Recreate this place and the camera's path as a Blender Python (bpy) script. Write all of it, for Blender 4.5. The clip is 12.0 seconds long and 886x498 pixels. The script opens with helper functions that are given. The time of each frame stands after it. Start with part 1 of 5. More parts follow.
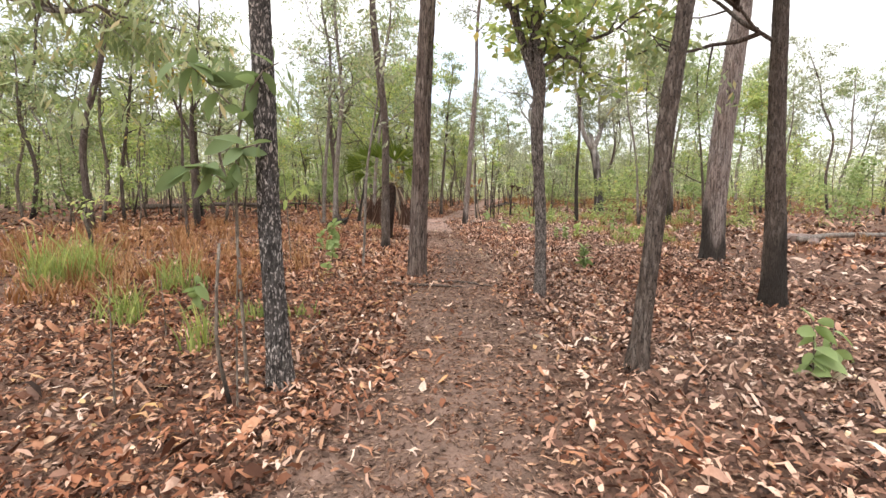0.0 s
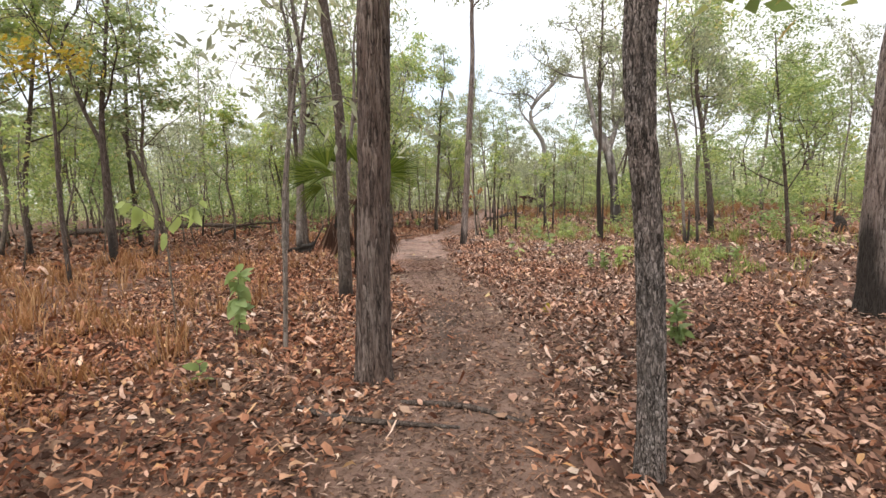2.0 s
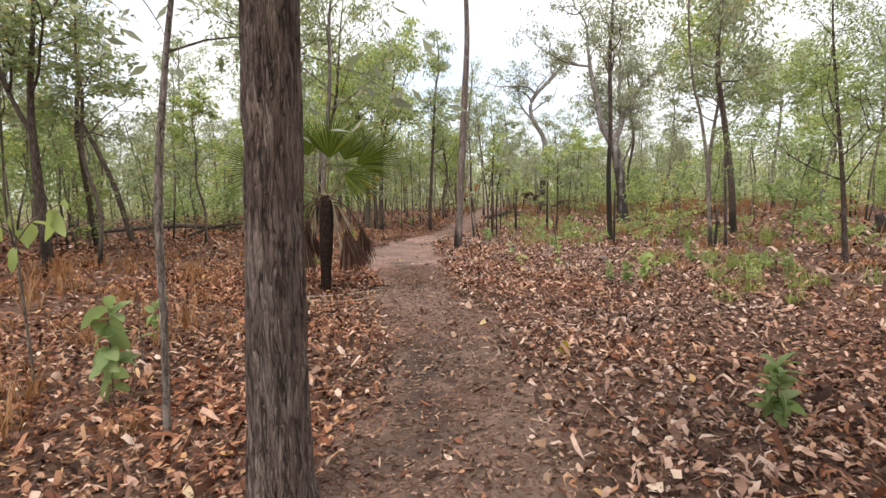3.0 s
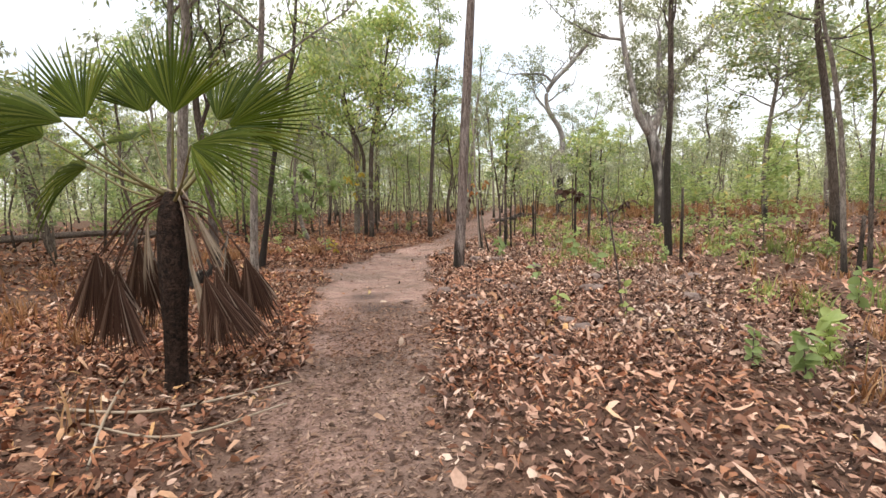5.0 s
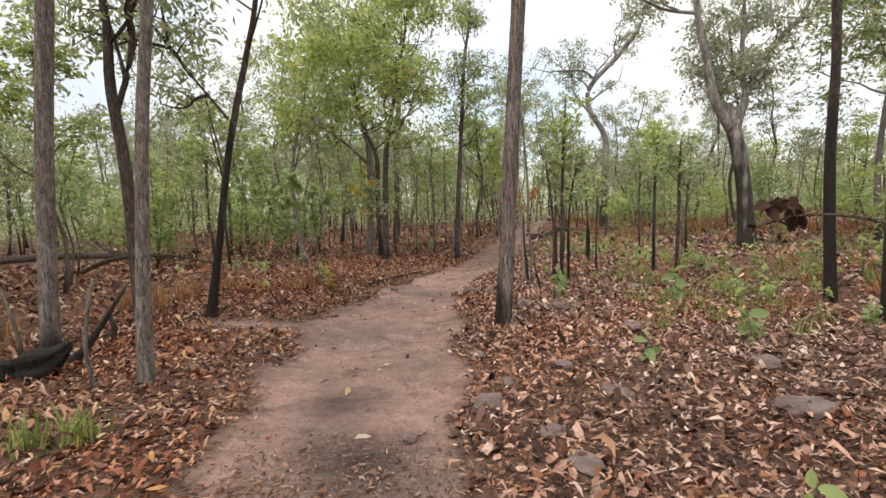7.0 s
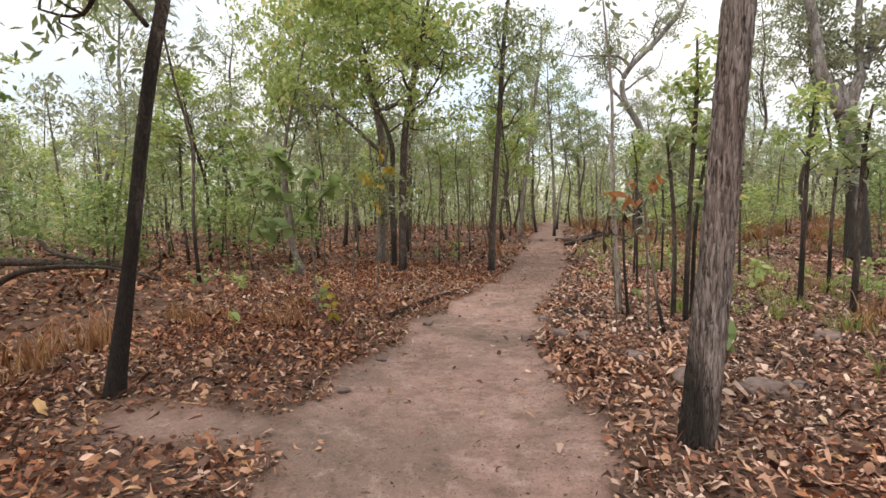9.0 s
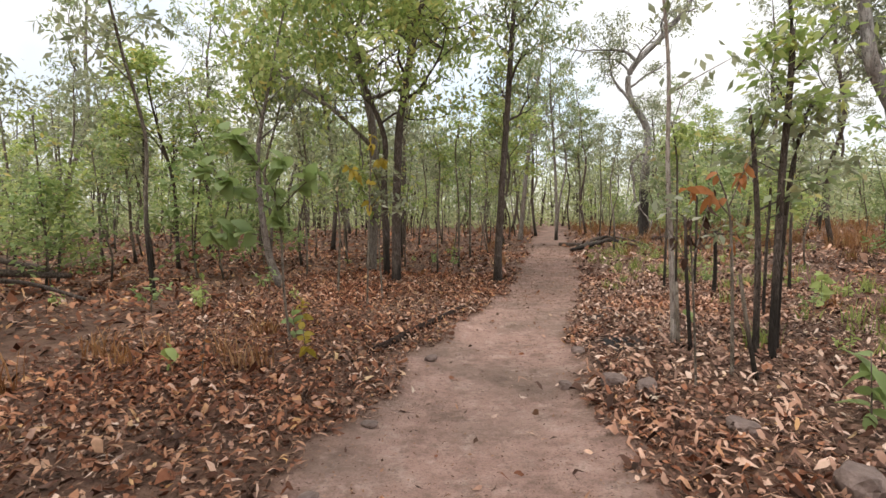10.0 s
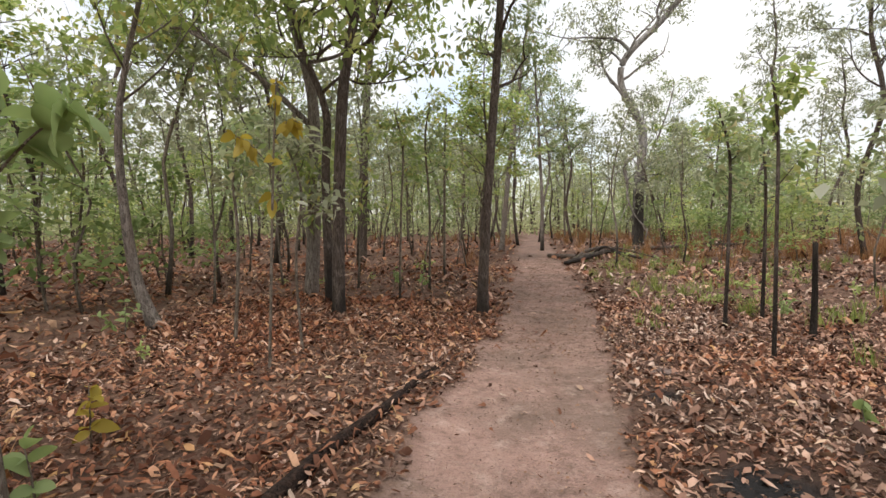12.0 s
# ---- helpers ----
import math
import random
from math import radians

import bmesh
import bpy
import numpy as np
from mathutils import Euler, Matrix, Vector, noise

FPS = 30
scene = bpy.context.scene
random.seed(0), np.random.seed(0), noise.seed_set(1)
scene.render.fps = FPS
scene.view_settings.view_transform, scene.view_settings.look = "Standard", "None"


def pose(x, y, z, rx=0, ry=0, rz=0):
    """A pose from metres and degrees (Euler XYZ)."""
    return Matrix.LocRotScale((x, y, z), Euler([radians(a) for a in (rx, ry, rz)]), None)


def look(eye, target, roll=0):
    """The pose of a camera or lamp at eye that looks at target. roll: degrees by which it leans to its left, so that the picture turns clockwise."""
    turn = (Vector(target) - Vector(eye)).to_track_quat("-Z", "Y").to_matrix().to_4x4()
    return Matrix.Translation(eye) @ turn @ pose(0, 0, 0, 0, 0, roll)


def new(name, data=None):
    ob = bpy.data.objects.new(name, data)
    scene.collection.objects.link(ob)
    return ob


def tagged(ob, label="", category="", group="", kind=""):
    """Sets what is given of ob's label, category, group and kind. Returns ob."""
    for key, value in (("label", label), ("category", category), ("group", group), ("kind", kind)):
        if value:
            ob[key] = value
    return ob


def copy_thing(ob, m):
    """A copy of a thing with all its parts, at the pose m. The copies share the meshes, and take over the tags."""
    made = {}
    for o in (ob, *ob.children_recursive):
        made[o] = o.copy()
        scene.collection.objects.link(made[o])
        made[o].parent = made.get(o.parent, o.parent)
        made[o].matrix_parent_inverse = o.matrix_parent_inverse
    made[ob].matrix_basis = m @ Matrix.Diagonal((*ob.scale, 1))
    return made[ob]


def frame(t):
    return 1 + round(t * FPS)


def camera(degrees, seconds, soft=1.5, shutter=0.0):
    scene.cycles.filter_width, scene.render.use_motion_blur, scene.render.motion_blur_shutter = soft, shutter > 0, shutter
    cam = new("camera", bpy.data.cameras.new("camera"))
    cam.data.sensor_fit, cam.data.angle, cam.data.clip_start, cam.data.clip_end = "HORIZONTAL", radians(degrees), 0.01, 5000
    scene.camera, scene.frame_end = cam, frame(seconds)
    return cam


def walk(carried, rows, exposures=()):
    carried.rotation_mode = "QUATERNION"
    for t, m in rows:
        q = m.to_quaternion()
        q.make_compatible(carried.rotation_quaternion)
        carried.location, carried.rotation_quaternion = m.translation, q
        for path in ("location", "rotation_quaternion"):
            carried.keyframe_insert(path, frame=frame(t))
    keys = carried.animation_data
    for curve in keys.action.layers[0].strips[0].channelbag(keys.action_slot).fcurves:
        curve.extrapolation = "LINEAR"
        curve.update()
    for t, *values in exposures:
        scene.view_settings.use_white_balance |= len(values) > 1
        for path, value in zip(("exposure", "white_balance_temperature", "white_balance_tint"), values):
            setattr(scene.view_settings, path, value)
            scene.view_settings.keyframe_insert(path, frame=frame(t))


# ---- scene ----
cam = camera(83.1, 12.0)

PATH = [
    (0, (0.036, -0.096, 1.359), (0.023, 1.89, 1.124), -0.0),
    (0.5, (0.089, 0.845, 1.373), (0.07, 2.832, 1.145), -0.2),
    (1, (0.113, 1.767, 1.393), (0.091, 3.756, 1.18), -0.7),
    (1.5, (0.148, 2.724, 1.461), (0.131, 4.713, 1.253), -1.0),
    (2, (0.194, 3.609, 1.464), (0.183, 5.6, 1.267), -1.6),
    (2.5, (0.306, 4.469, 1.477), (0.301, 6.459, 1.279), -1.8),
    (2.9, (0.37, 5.14, 1.461), (0.359, 7.129, 1.252), -1.8),
    (3, (0.387, 5.323, 1.46), (0.38, 7.313, 1.254), -1.8),
    (3.2, (0.42, 5.691, 1.455), (0.414, 7.68, 1.242), -1.8),
    (4.8, (0.663, 8.842, 1.44), (0.623, 10.831, 1.234), -1.7),
    (5, (0.673, 9.23, 1.437), (0.628, 11.22, 1.235), -1.8),
    (5.5, (0.717, 10.121, 1.467), (0.646, 12.111, 1.28), -2.0),
    (6, (0.733, 11.027, 1.495), (0.633, 13.017, 1.323), -2.2),
    (6.5, (0.634, 11.911, 1.502), (0.507, 13.901, 1.344), -2.2),
    (7, (0.487, 12.813, 1.507), (0.338, 14.802, 1.353), -2.1),
    (7.5, (0.269, 13.623, 1.522), (0.093, 15.609, 1.369), -2.1),
    (7.7, (0.18, 13.951, 1.528), (-0.006, 15.937, 1.381), -2.3),
    (9.3, (-0.699, 16.558, 1.479), (-0.835, 18.548, 1.327), -1.0),
    (9.5, (-0.762, 16.865, 1.483), (-0.89, 18.856, 1.334), -1.0),
    (10, (-0.855, 17.667, 1.476), (-0.968, 19.658, 1.333), -0.9),
    (10.5, (-0.91, 18.485, 1.44), (-1.008, 20.478, 1.305), -1.0),
    (11, (-0.963, 19.281, 1.432), (-1.042, 21.275, 1.306), -1.0),
    (11.5, (-0.927, 20.074, 1.406), (-0.976, 22.069, 1.287), -1.0),
    (12, (-0.85, 20.906, 1.411), (-0.862, 22.903, 1.297), -0.7),
]
walk(cam, [(t, look(eye, target, roll)) for t, eye, target, roll in PATH],
     exposures=((0, 0.98), (1.5, 0.84), (3.0, 0.62), (5.5, 0.80), (7.0, 0.43), (9.5, 0.52), (12, 0.44)))

# ---- world and light: a bright overcast sky, white with thin blue gaps ----
world = bpy.data.worlds.new("sky")
scene.world = world
world.use_nodes = True
wn, wl = world.node_tree.nodes, world.node_tree.links
sky = wn.new("ShaderNodeTexSky")
sky.sky_type, sky.sun_disc = "NISHITA", False
sky.sun_elevation, sky.sun_rotation = radians(62), radians(35)
gain = wn.new("ShaderNodeMix"); gain.data_type, gain.blend_type = "RGBA", "MULTIPLY"
gain.inputs[0].default_value, gain.inputs[7].default_value = 1, (1.25, 1.25, 1.25, 1)
coord = wn.new("ShaderNodeTexCoord")
cloud = wn.new("ShaderNodeTexNoise")
cloud.inputs["Scale"].default_value, cloud.inputs["Detail"].default_value = 2.2, 5
ramp = wn.new("ShaderNodeValToRGB")
ramp.color_ramp.elements[0].position, ramp.color_ramp.elements[1].position = 0.30, 0.56
ramp.color_ramp.elements[0].color, ramp.color_ramp.elements[1].color = (0.3, 0.3, 0.3, 1), (1, 1, 1, 1)
cover = wn.new("ShaderNodeMix"); cover.data_type = "RGBA"
axis = wn.new("ShaderNodeSeparateXYZ")
rise = wn.new("ShaderNodeMapRange")     # an overcast sky is about three times as bright overhead as at the horizon
rise.inputs["From Min"].default_value, rise.inputs["From Max"].default_value = 0.0, 1.0
rise.inputs["To Min"].default_value, rise.inputs["To Max"].default_value = 5.3, 11.5
white = wn.new("ShaderNodeMix"); white.data_type, white.blend_type = "RGBA", "MULTIPLY"
white.inputs[0].default_value, white.inputs[7].default_value = 1, (1.0, 0.99, 0.985, 1)
wl.new(coord.outputs["Generated"], axis.inputs[0])
wl.new(axis.outputs["Z"], rise.inputs["Value"])
wl.new(rise.outputs["Result"], white.inputs[6])
wl.new(white.outputs[2], cover.inputs[7])
wl.new(coord.outputs["Generated"], cloud.inputs["Vector"])
wl.new(cloud.outputs["Fac"], ramp.inputs["Fac"])
wl.new(sky.outputs["Color"], gain.inputs[6])
wl.new(gain.outputs[2], cover.inputs[6])
wl.new(ramp.outputs["Color"], cover.inputs[0])
wl.new(cover.outputs[2], wn["Background"].inputs["Color"])
wn["Background"].inputs["Strength"].default_value = 0.12

sun = new("sun", bpy.data.lights.new("sun", "SUN"))
sun.data.energy, sun.data.angle, sun.data.color = 1.5, radians(20), (1, 0.95, 0.88)
sun.rotation_euler = (radians(28), 0, radians(-35))


# ---- materials ----
class Nodes:
    """A short way to write a node material."""

    def __init__(self, name):
        self.m = bpy.data.materials.new(name)
        self.m.use_nodes = True
        self.t = self.m.node_tree
        self.bsdf = self.t.nodes["Principled BSDF"]
        self.out = self.t.nodes["Material Output"]
        self.xyz = self.t.nodes.new("ShaderNodeTexCoord").outputs["Object"]

    def node(self, kind, **given):
        n = self.t.nodes.new("ShaderNode" + kind)
        for key, value in given.items():
            n.inputs[key.replace("_", " ")].default_value = value
        return n

    def link(self, a, b):
        self.t.links.new(a, b)

    def space(self, sx, sy, sz):
        n = self.node("Mapping")
        n.inputs["Scale"].default_value = (sx, sy, sz)
        self.link(self.xyz, n.inputs["Vector"])
        return n.outputs[0]

    def noise(self, vector, size, detail=4.0, rough=0.6):
        n = self.node("TexNoise", Scale=size, Detail=detail, Roughness=rough)
        self.link(vector, n.inputs["Vector"])
        return n.outputs["Fac"]

    def ramp(self, fac, *stops):
        n = self.node("ValToRGB")
        e = n.color_ramp.elements
        while len(e) < len(stops):
            e.new(0.5)
        for k, (at, c) in zip(e, stops):
            k.position, k.color = at, (*c, 1) if len(c) == 3 else c
        self.link(fac, n.inputs["Fac"])
        return n.outputs["Color"]

    def mix(self, fac, a, b, how="MIX"):
        n = self.node("Mix")
        n.data_type, n.blend_type = "RGBA", how
        for value, socket in ((fac, n.inputs[0]), (a, n.inputs[6]), (b, n.inputs[7])):
            if isinstance(value, (int, float)):
                socket.default_value = value
            elif isinstance(value, tuple):
                socket.default_value = (*value, 1)
            else:
                self.link(value, socket)
        return n.outputs[2]

    def island(self):
        return self.t.nodes.new("ShaderNodeNewGeometry").outputs["Random Per Island"]

    def attribute(self, name):
        n = self.t.nodes.new("ShaderNodeAttribute")
        n.attribute_name = name
        return n.outputs["Fac"]

    def bump(self, height, strength, distance):
        n = self.node("Bump", Strength=strength, Distance=distance)
        self.link(height, n.inputs["Height"])
        self.link(n.outputs[0], self.bsdf.inputs["Normal"])

    def done(self, colour, rough):
        self.link(colour, self.bsdf.inputs["Base Color"])
        self.bsdf.inputs["Roughness"].default_value = rough
        self.bsdf.inputs["Specular IOR Level"].default_value = 0.25
        return self.m


def bark(name, dark, mid, light, wide=20.0, tall=5.0, deep=0.012, gap=0.10, worn=0.62, split=0.12):
    """Plated bark: plates long in z with dark open fissures between them, worn pale faces, charcoal where the trunk was burnt."""
    n = Nodes(name)
    grain = n.space(wide, wide, tall)
    warp = n.node("TexNoise", Scale=1.1, Detail=3)
    n.link(grain, warp.inputs["Vector"])
    bent = n.mix(1.0, grain, n.mix(1.0, warp.outputs["Color"], (2.6, 2.6, 2.6), "MULTIPLY"), "ADD")
    plates = n.node("TexVoronoi", Scale=1.0)
    n.link(bent, plates.inputs["Vector"])
    edges = n.node("TexVoronoi", Scale=1.0)
    edges.feature = "DISTANCE_TO_EDGE"
    n.link(bent, edges.inputs["Vector"])
    tone = n.node("SeparateColor")
    n.link(plates.outputs["Color"], tone.inputs[0])
    fine = n.noise(n.space(wide * 3.2, wide * 3.2, tall * 1.9), 1.0, 5, 0.7)
    flake = n.noise(n.space(wide * 0.8, wide * 0.8, tall * 0.8), 1.0, 4, 0.7)
    broad = n.noise(n.space(3, 3, 1.4), 1.0, 3)
    streak = n.noise(n.space(wide * 1.4, wide * 1.4, tall * 0.7), 1.0, 4, 0.65)
    c = n.ramp(n.mix(0.55, tone.outputs[0], streak), (0.22, tuple(a * 0.45 + b * 0.55 for a, b in zip(dark, mid))), (0.45, mid), (0.68, tuple(a * 0.4 + b * 0.6 for a, b in zip(mid, light))), (0.85, light))
    c = n.mix(n.ramp(flake, (worn - 0.1, (0, 0, 0)), (worn + 0.04, (0.75, 0.75, 0.75))), c, light)
    c = n.mix(n.ramp(fine, (0.34, (0.7, 0.7, 0.7)), (0.50, (0, 0, 0))), c, n.mix(1.0, c, (0.42, 0.36, 0.33), "MULTIPLY"))
    c = n.mix(n.ramp(broad, (0.40, (0, 0, 0)), (0.70, (0.6, 0.6, 0.6))), c, n.mix(1.0, c, (0.80, 0.66, 0.58), "MULTIPLY"))
    opened = n.mix(1.0, n.ramp(edges.outputs["Distance"], (gap * 0.4, (0.95, 0.95, 0.95)), (gap, (0, 0, 0))), n.ramp(streak, (0.40, (1, 1, 1)), (0.60, (split, split, split))), "MULTIPLY")
    c = n.mix(opened, c, tuple(v * 0.45 for v in dark))
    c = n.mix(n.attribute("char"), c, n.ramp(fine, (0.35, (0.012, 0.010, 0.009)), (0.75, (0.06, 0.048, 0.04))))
    n.bump(n.mix(0.55, n.ramp(edges.outputs["Distance"], (0.0, (0, 0, 0)), (gap * 2.5, (1, 1, 1))), streak), 1.0, deep)
    return n.done(c, 0.9)


def foliage(name, *stops, rough=0.5, clear=0.5):
    """Leaves of many tones, through which daylight shines."""
    n = Nodes(name)
    tone = n.island()
    c = n.ramp(tone, *stops)
    patch = n.noise(n.xyz, 0.9, 2)
    c = n.mix(n.ramp(patch, (0.4, (0, 0, 0)), (0.7, (0.5, 0.5, 0.5))), c, n.mix(1.0, c, (1.18, 1.06, 0.8), "MULTIPLY"))
    n.done(c, rough)
    thin = n.node("BsdfTranslucent")
    n.link(n.mix(1.0, c, (1.0, 1.0, 0.82), "MULTIPLY"), thin.inputs["Color"])
    both = n.node("MixShader", Fac=clear)
    n.link(n.bsdf.outputs[0], both.inputs[1])
    n.link(thin.outputs[0], both.inputs[2])
    n.link(both.outputs[0], n.out.inputs["Surface"])
    return n.m


BARK_PLATE = bark("bark_plated", (0.05, 0.036, 0.031), (0.165, 0.122, 0.105), (0.33, 0.27, 0.24), 30, 4.0, 0.03, 0.15, 0.66)
BARK_STRINGY = bark("bark_stringy", (0.10, 0.072, 0.063), (0.31, 0.245, 0.222), (0.48, 0.41, 0.38), 32, 4.0, 0.03, 0.15, 0.60)
BARK_SPECKLED = bark("bark_speckled", (0.022, 0.019, 0.017), (0.47, 0.42, 0.395), (0.66, 0.60, 0.57), 34, 15, 0.04, 0.34, 0.52, 0.85)
BARK_SCALY = bark("bark_scaly", (0.04, 0.032, 0.027), (0.235, 0.198, 0.178), (0.48, 0.42, 0.39), 50, 18, 0.025, 0.24, 0.54, 0.5)
BARK_DARK = bark("bark_dark", (0.04, 0.031, 0.027), (0.128, 0.098, 0.082), (0.24, 0.20, 0.175), 44, 11, 0.016, 0.10, 0.66)
BARK_GREY = bark("bark_grey", (0.085, 0.07, 0.06), (0.235, 0.20, 0.175), (0.40, 0.355, 0.32), 38, 9, 0.012, 0.08, 0.62)
BARK_GUM = bark("bark_smooth_gum", (0.10, 0.092, 0.086), (0.25, 0.23, 0.215), (0.46, 0.435, 0.415), 10, 3, 0.010, 0.04, 0.60)
BARK_PALE = bark("bark_pale", (0.20, 0.16, 0.135), (0.35, 0.295, 0.26), (0.52, 0.465, 0.425), 24, 6, 0.008, 0.05)
BARK_THIN = bark("bark_of_saplings", (0.07, 0.056, 0.044), (0.18, 0.147, 0.117), (0.32, 0.275, 0.23), 40, 12, 0.006, 0.06)
BARK_PALM = bark("palm_trunk_fibre", (0.014, 0.008, 0.006), (0.042, 0.024, 0.017), (0.085, 0.05, 0.036), 26, 34, 0.03, 0.2, 0.70)

LEAF_GUM = foliage("leaf_gum", (0.0, (0.195, 0.258, 0.128)), (0.5, (0.34, 0.41, 0.225)), (0.85, (0.485, 0.535, 0.345)), (1.0, (0.55, 0.45, 0.26)))
LEAF_BROAD = foliage("leaf_broad", (0.0, (0.232, 0.322, 0.115)), (0.55, (0.40, 0.492, 0.192)), (0.9, (0.56, 0.595, 0.275)), (1.0, (0.66, 0.53, 0.20)))
LEAF_GREY = foliage("leaf_grey_green", (0.0, (0.215, 0.242, 0.157)), (0.6, (0.377, 0.402, 0.289)), (1.0, (0.511, 0.523, 0.420)))
# distance haze put into the leaf colour: paler than the nearer leaves
LEAF_HAZED = foliage("leaf_painted_haze", (0.0, (0.29, 0.338, 0.195)), (0.5, (0.455, 0.50, 0.30)), (1.0, (0.615, 0.635, 0.415)))
LEAF_FRESH = foliage("leaf_fresh", (0.0, (0.19, 0.27, 0.105)), (0.6, (0.30, 0.39, 0.175)), (1.0, (0.43, 0.49, 0.23)), rough=0.5)
LEAF_SOFT = foliage("leaf_soft", (0.0, (0.12, 0.175, 0.08)), (0.6, (0.20, 0.27, 0.13)), (1.0, (0.32, 0.38, 0.20)), rough=0.5)
LEAF_YELLOW = foliage("leaf_yellow", (0.0, (0.34, 0.24, 0.04)), (0.5, (0.46, 0.34, 0.06)), (1.0, (0.28, 0.32, 0.08)))
LEAF_ORANGE = foliage("leaf_orange", (0.0, (0.28, 0.11, 0.045)), (0.6, (0.44, 0.19, 0.08)), (1.0, (0.52, 0.32, 0.15)))
LEAF_DEAD = foliage("leaf_dead", (0.0, (0.022, 0.013, 0.010)), (0.6, (0.06, 0.032, 0.022)), (1.0, (0.14, 0.075, 0.048)), rough=0.85, clear=0.1)
LEAF_RUST = foliage("leaf_rust", (0.0, (0.10, 0.045, 0.026)), (0.6, (0.19, 0.085, 0.045)), (1.0, (0.30, 0.16, 0.085)), rough=0.8, clear=0.15)
PALM_GREEN = foliage("palm_leaf", (0.0, (0.045, 0.072, 0.008)), (0.6, (0.10, 0.14, 0.016)), (1.0, (0.19, 0.22, 0.04)), rough=0.42, clear=0.4)
PALM_DEAD = foliage("palm_leaf_dead", (0.0, (0.05, 0.026, 0.019)), (0.7, (0.11, 0.06, 0.044)), (0.93, (0.20, 0.125, 0.095)), (1.0, (0.40, 0.31, 0.25)), rough=0.85, clear=0.12)
PALM_STRAW = foliage("palm_leaf_straw", (0.0, (0.26, 0.20, 0.15)), (0.6, (0.42, 0.34, 0.27)), (1.0, (0.56, 0.48, 0.40)), rough=0.7, clear=0.2)
GRASS_DRY = foliage("grass_dry", (0.0, (0.204, 0.088, 0.0413)), (0.5, (0.323, 0.16, 0.075)), (1.0, (0.459, 0.288, 0.158)), rough=0.7, clear=0.3)
GRASS_GREEN = foliage("grass_green", (0.0, (0.18, 0.24, 0.07)), (0.6, (0.29, 0.35, 0.12)), (1.0, (0.44, 0.47, 0.17)), rough=0.5)


def litter_material(name, *stops):
    n = Nodes(name)
    c = n.ramp(n.island(), *stops)
    vein = n.noise(n.xyz, 45, 3)
    c = n.mix(n.ramp(vein, (0.35, (0.35, 0.35, 0.35)), (0.7, (0, 0, 0))), c, n.mix(1.0, c, (0.45, 0.38, 0.33), "MULTIPLY"))
    where = n.noise(n.xyz, 0.45, 3)
    c = n.mix(n.ramp(where, (0.42, (0, 0, 0)), (0.62, (0.75, 0.75, 0.75))), c, n.mix(1.0, c, (1.1, 0.84, 0.68), "MULTIPLY"))
    n.bump(vein, 0.5, 0.004)
    return n.done(c, 0.75)


LITTER = litter_material("fallen_leaf", (0.0, (0.0302, 0.0171, 0.0122)), (0.28, (0.121, 0.0685, 0.0517)), (0.5, (0.292, 0.174, 0.13)),
                         (0.68, (0.464, 0.296, 0.224)), (0.86, (0.625, 0.442, 0.353)), (0.985, (0.766, 0.609, 0.508)), (1.0, (0.605, 0.419, 0.207)))
LITTER_WARM = litter_material("fallen_leaf_rusty", (0.0, (0.0414, 0.0193, 0.012)), (0.33, (0.143, 0.0607, 0.035)), (0.58, (0.299, 0.131, 0.0739)),
                              (0.78, (0.445, 0.232, 0.139)), (0.94, (0.569, 0.362, 0.243)), (1.0, (0.569, 0.362, 0.167)))
CHIPS = litter_material("leaf_chip", (0.0, (0.0405, 0.0222, 0.0143)), (0.5, (0.17, 0.0974, 0.0672)), (0.85, (0.34, 0.222, 0.157)), (1.0, (0.486, 0.355, 0.279)))


def soil():
    """Dark litter-stained earth; pale trodden sand along the path, with damp and sooty stains."""
    n = Nodes("soil")
    grit, mid, big = n.noise(n.xyz, 60, 5), n.noise(n.xyz, 6, 5), n.noise(n.xyz, 0.7, 4)
    earth = n.ramp(mid, (0.3, (0.081, 0.0447, 0.031)), (0.55, (0.162, 0.0929, 0.0645)), (0.8, (0.252, 0.153, 0.109)))
    sand = n.ramp(mid, (0.25, (0.297, 0.182, 0.146)), (0.5, (0.419, 0.262, 0.215)), (0.8, (0.508, 0.334, 0.275)))
    sand = n.mix(n.ramp(big, (0.44, (0, 0, 0)), (0.62, (0.675, 0.645, 0.645))), sand, (0.20, 0.145, 0.115))
    pits = n.noise(n.xyz, 3.1, 6, 0.75)
    sand = n.mix(n.ramp(pits, (0.50, (0, 0, 0)), (0.66, (0.72, 0.72, 0.72))), sand, (0.15, 0.10, 0.078))
    dust = n.noise(n.xyz, 4.3, 6, 0.7)
    sand = n.mix(n.ramp(dust, (0.54, (0, 0, 0)), (0.70, (0.55, 0.55, 0.55))), sand, (0.60, 0.445, 0.375))
    speck = n.noise(n.xyz, 22, 5, 0.75)
    sand = n.mix(n.ramp(speck, (0.34, (0.6, 0.6, 0.6)), (0.47, (0, 0, 0))), sand, (0.19, 0.125, 0.098))
    sand = n.mix(n.ramp(grit, (0.3, (0.55, 0.55, 0.55)), (0.5, (0, 0, 0))), sand, (0.17, 0.12, 0.09))
    trail = n.ramp(mid, (0.3, (0.117, 0.0765, 0.0571)), (0.6, (0.23, 0.146, 0.113)), (0.8, (0.31, 0.204, 0.16)))
    c = n.mix(n.attribute("trail"), earth, trail)
    c = n.mix(n.attribute("bare"), c, sand)
    c = n.mix(n.attribute("soot"), c, (0.022, 0.020, 0.020))
    clods = n.noise(n.xyz, 17, 4, 0.7)
    n.bump(n.mix(0.6, n.mix(0.5, grit, mid), clods), 1.0, 0.075)
    return n.done(c, 0.95)


SOIL = soil()


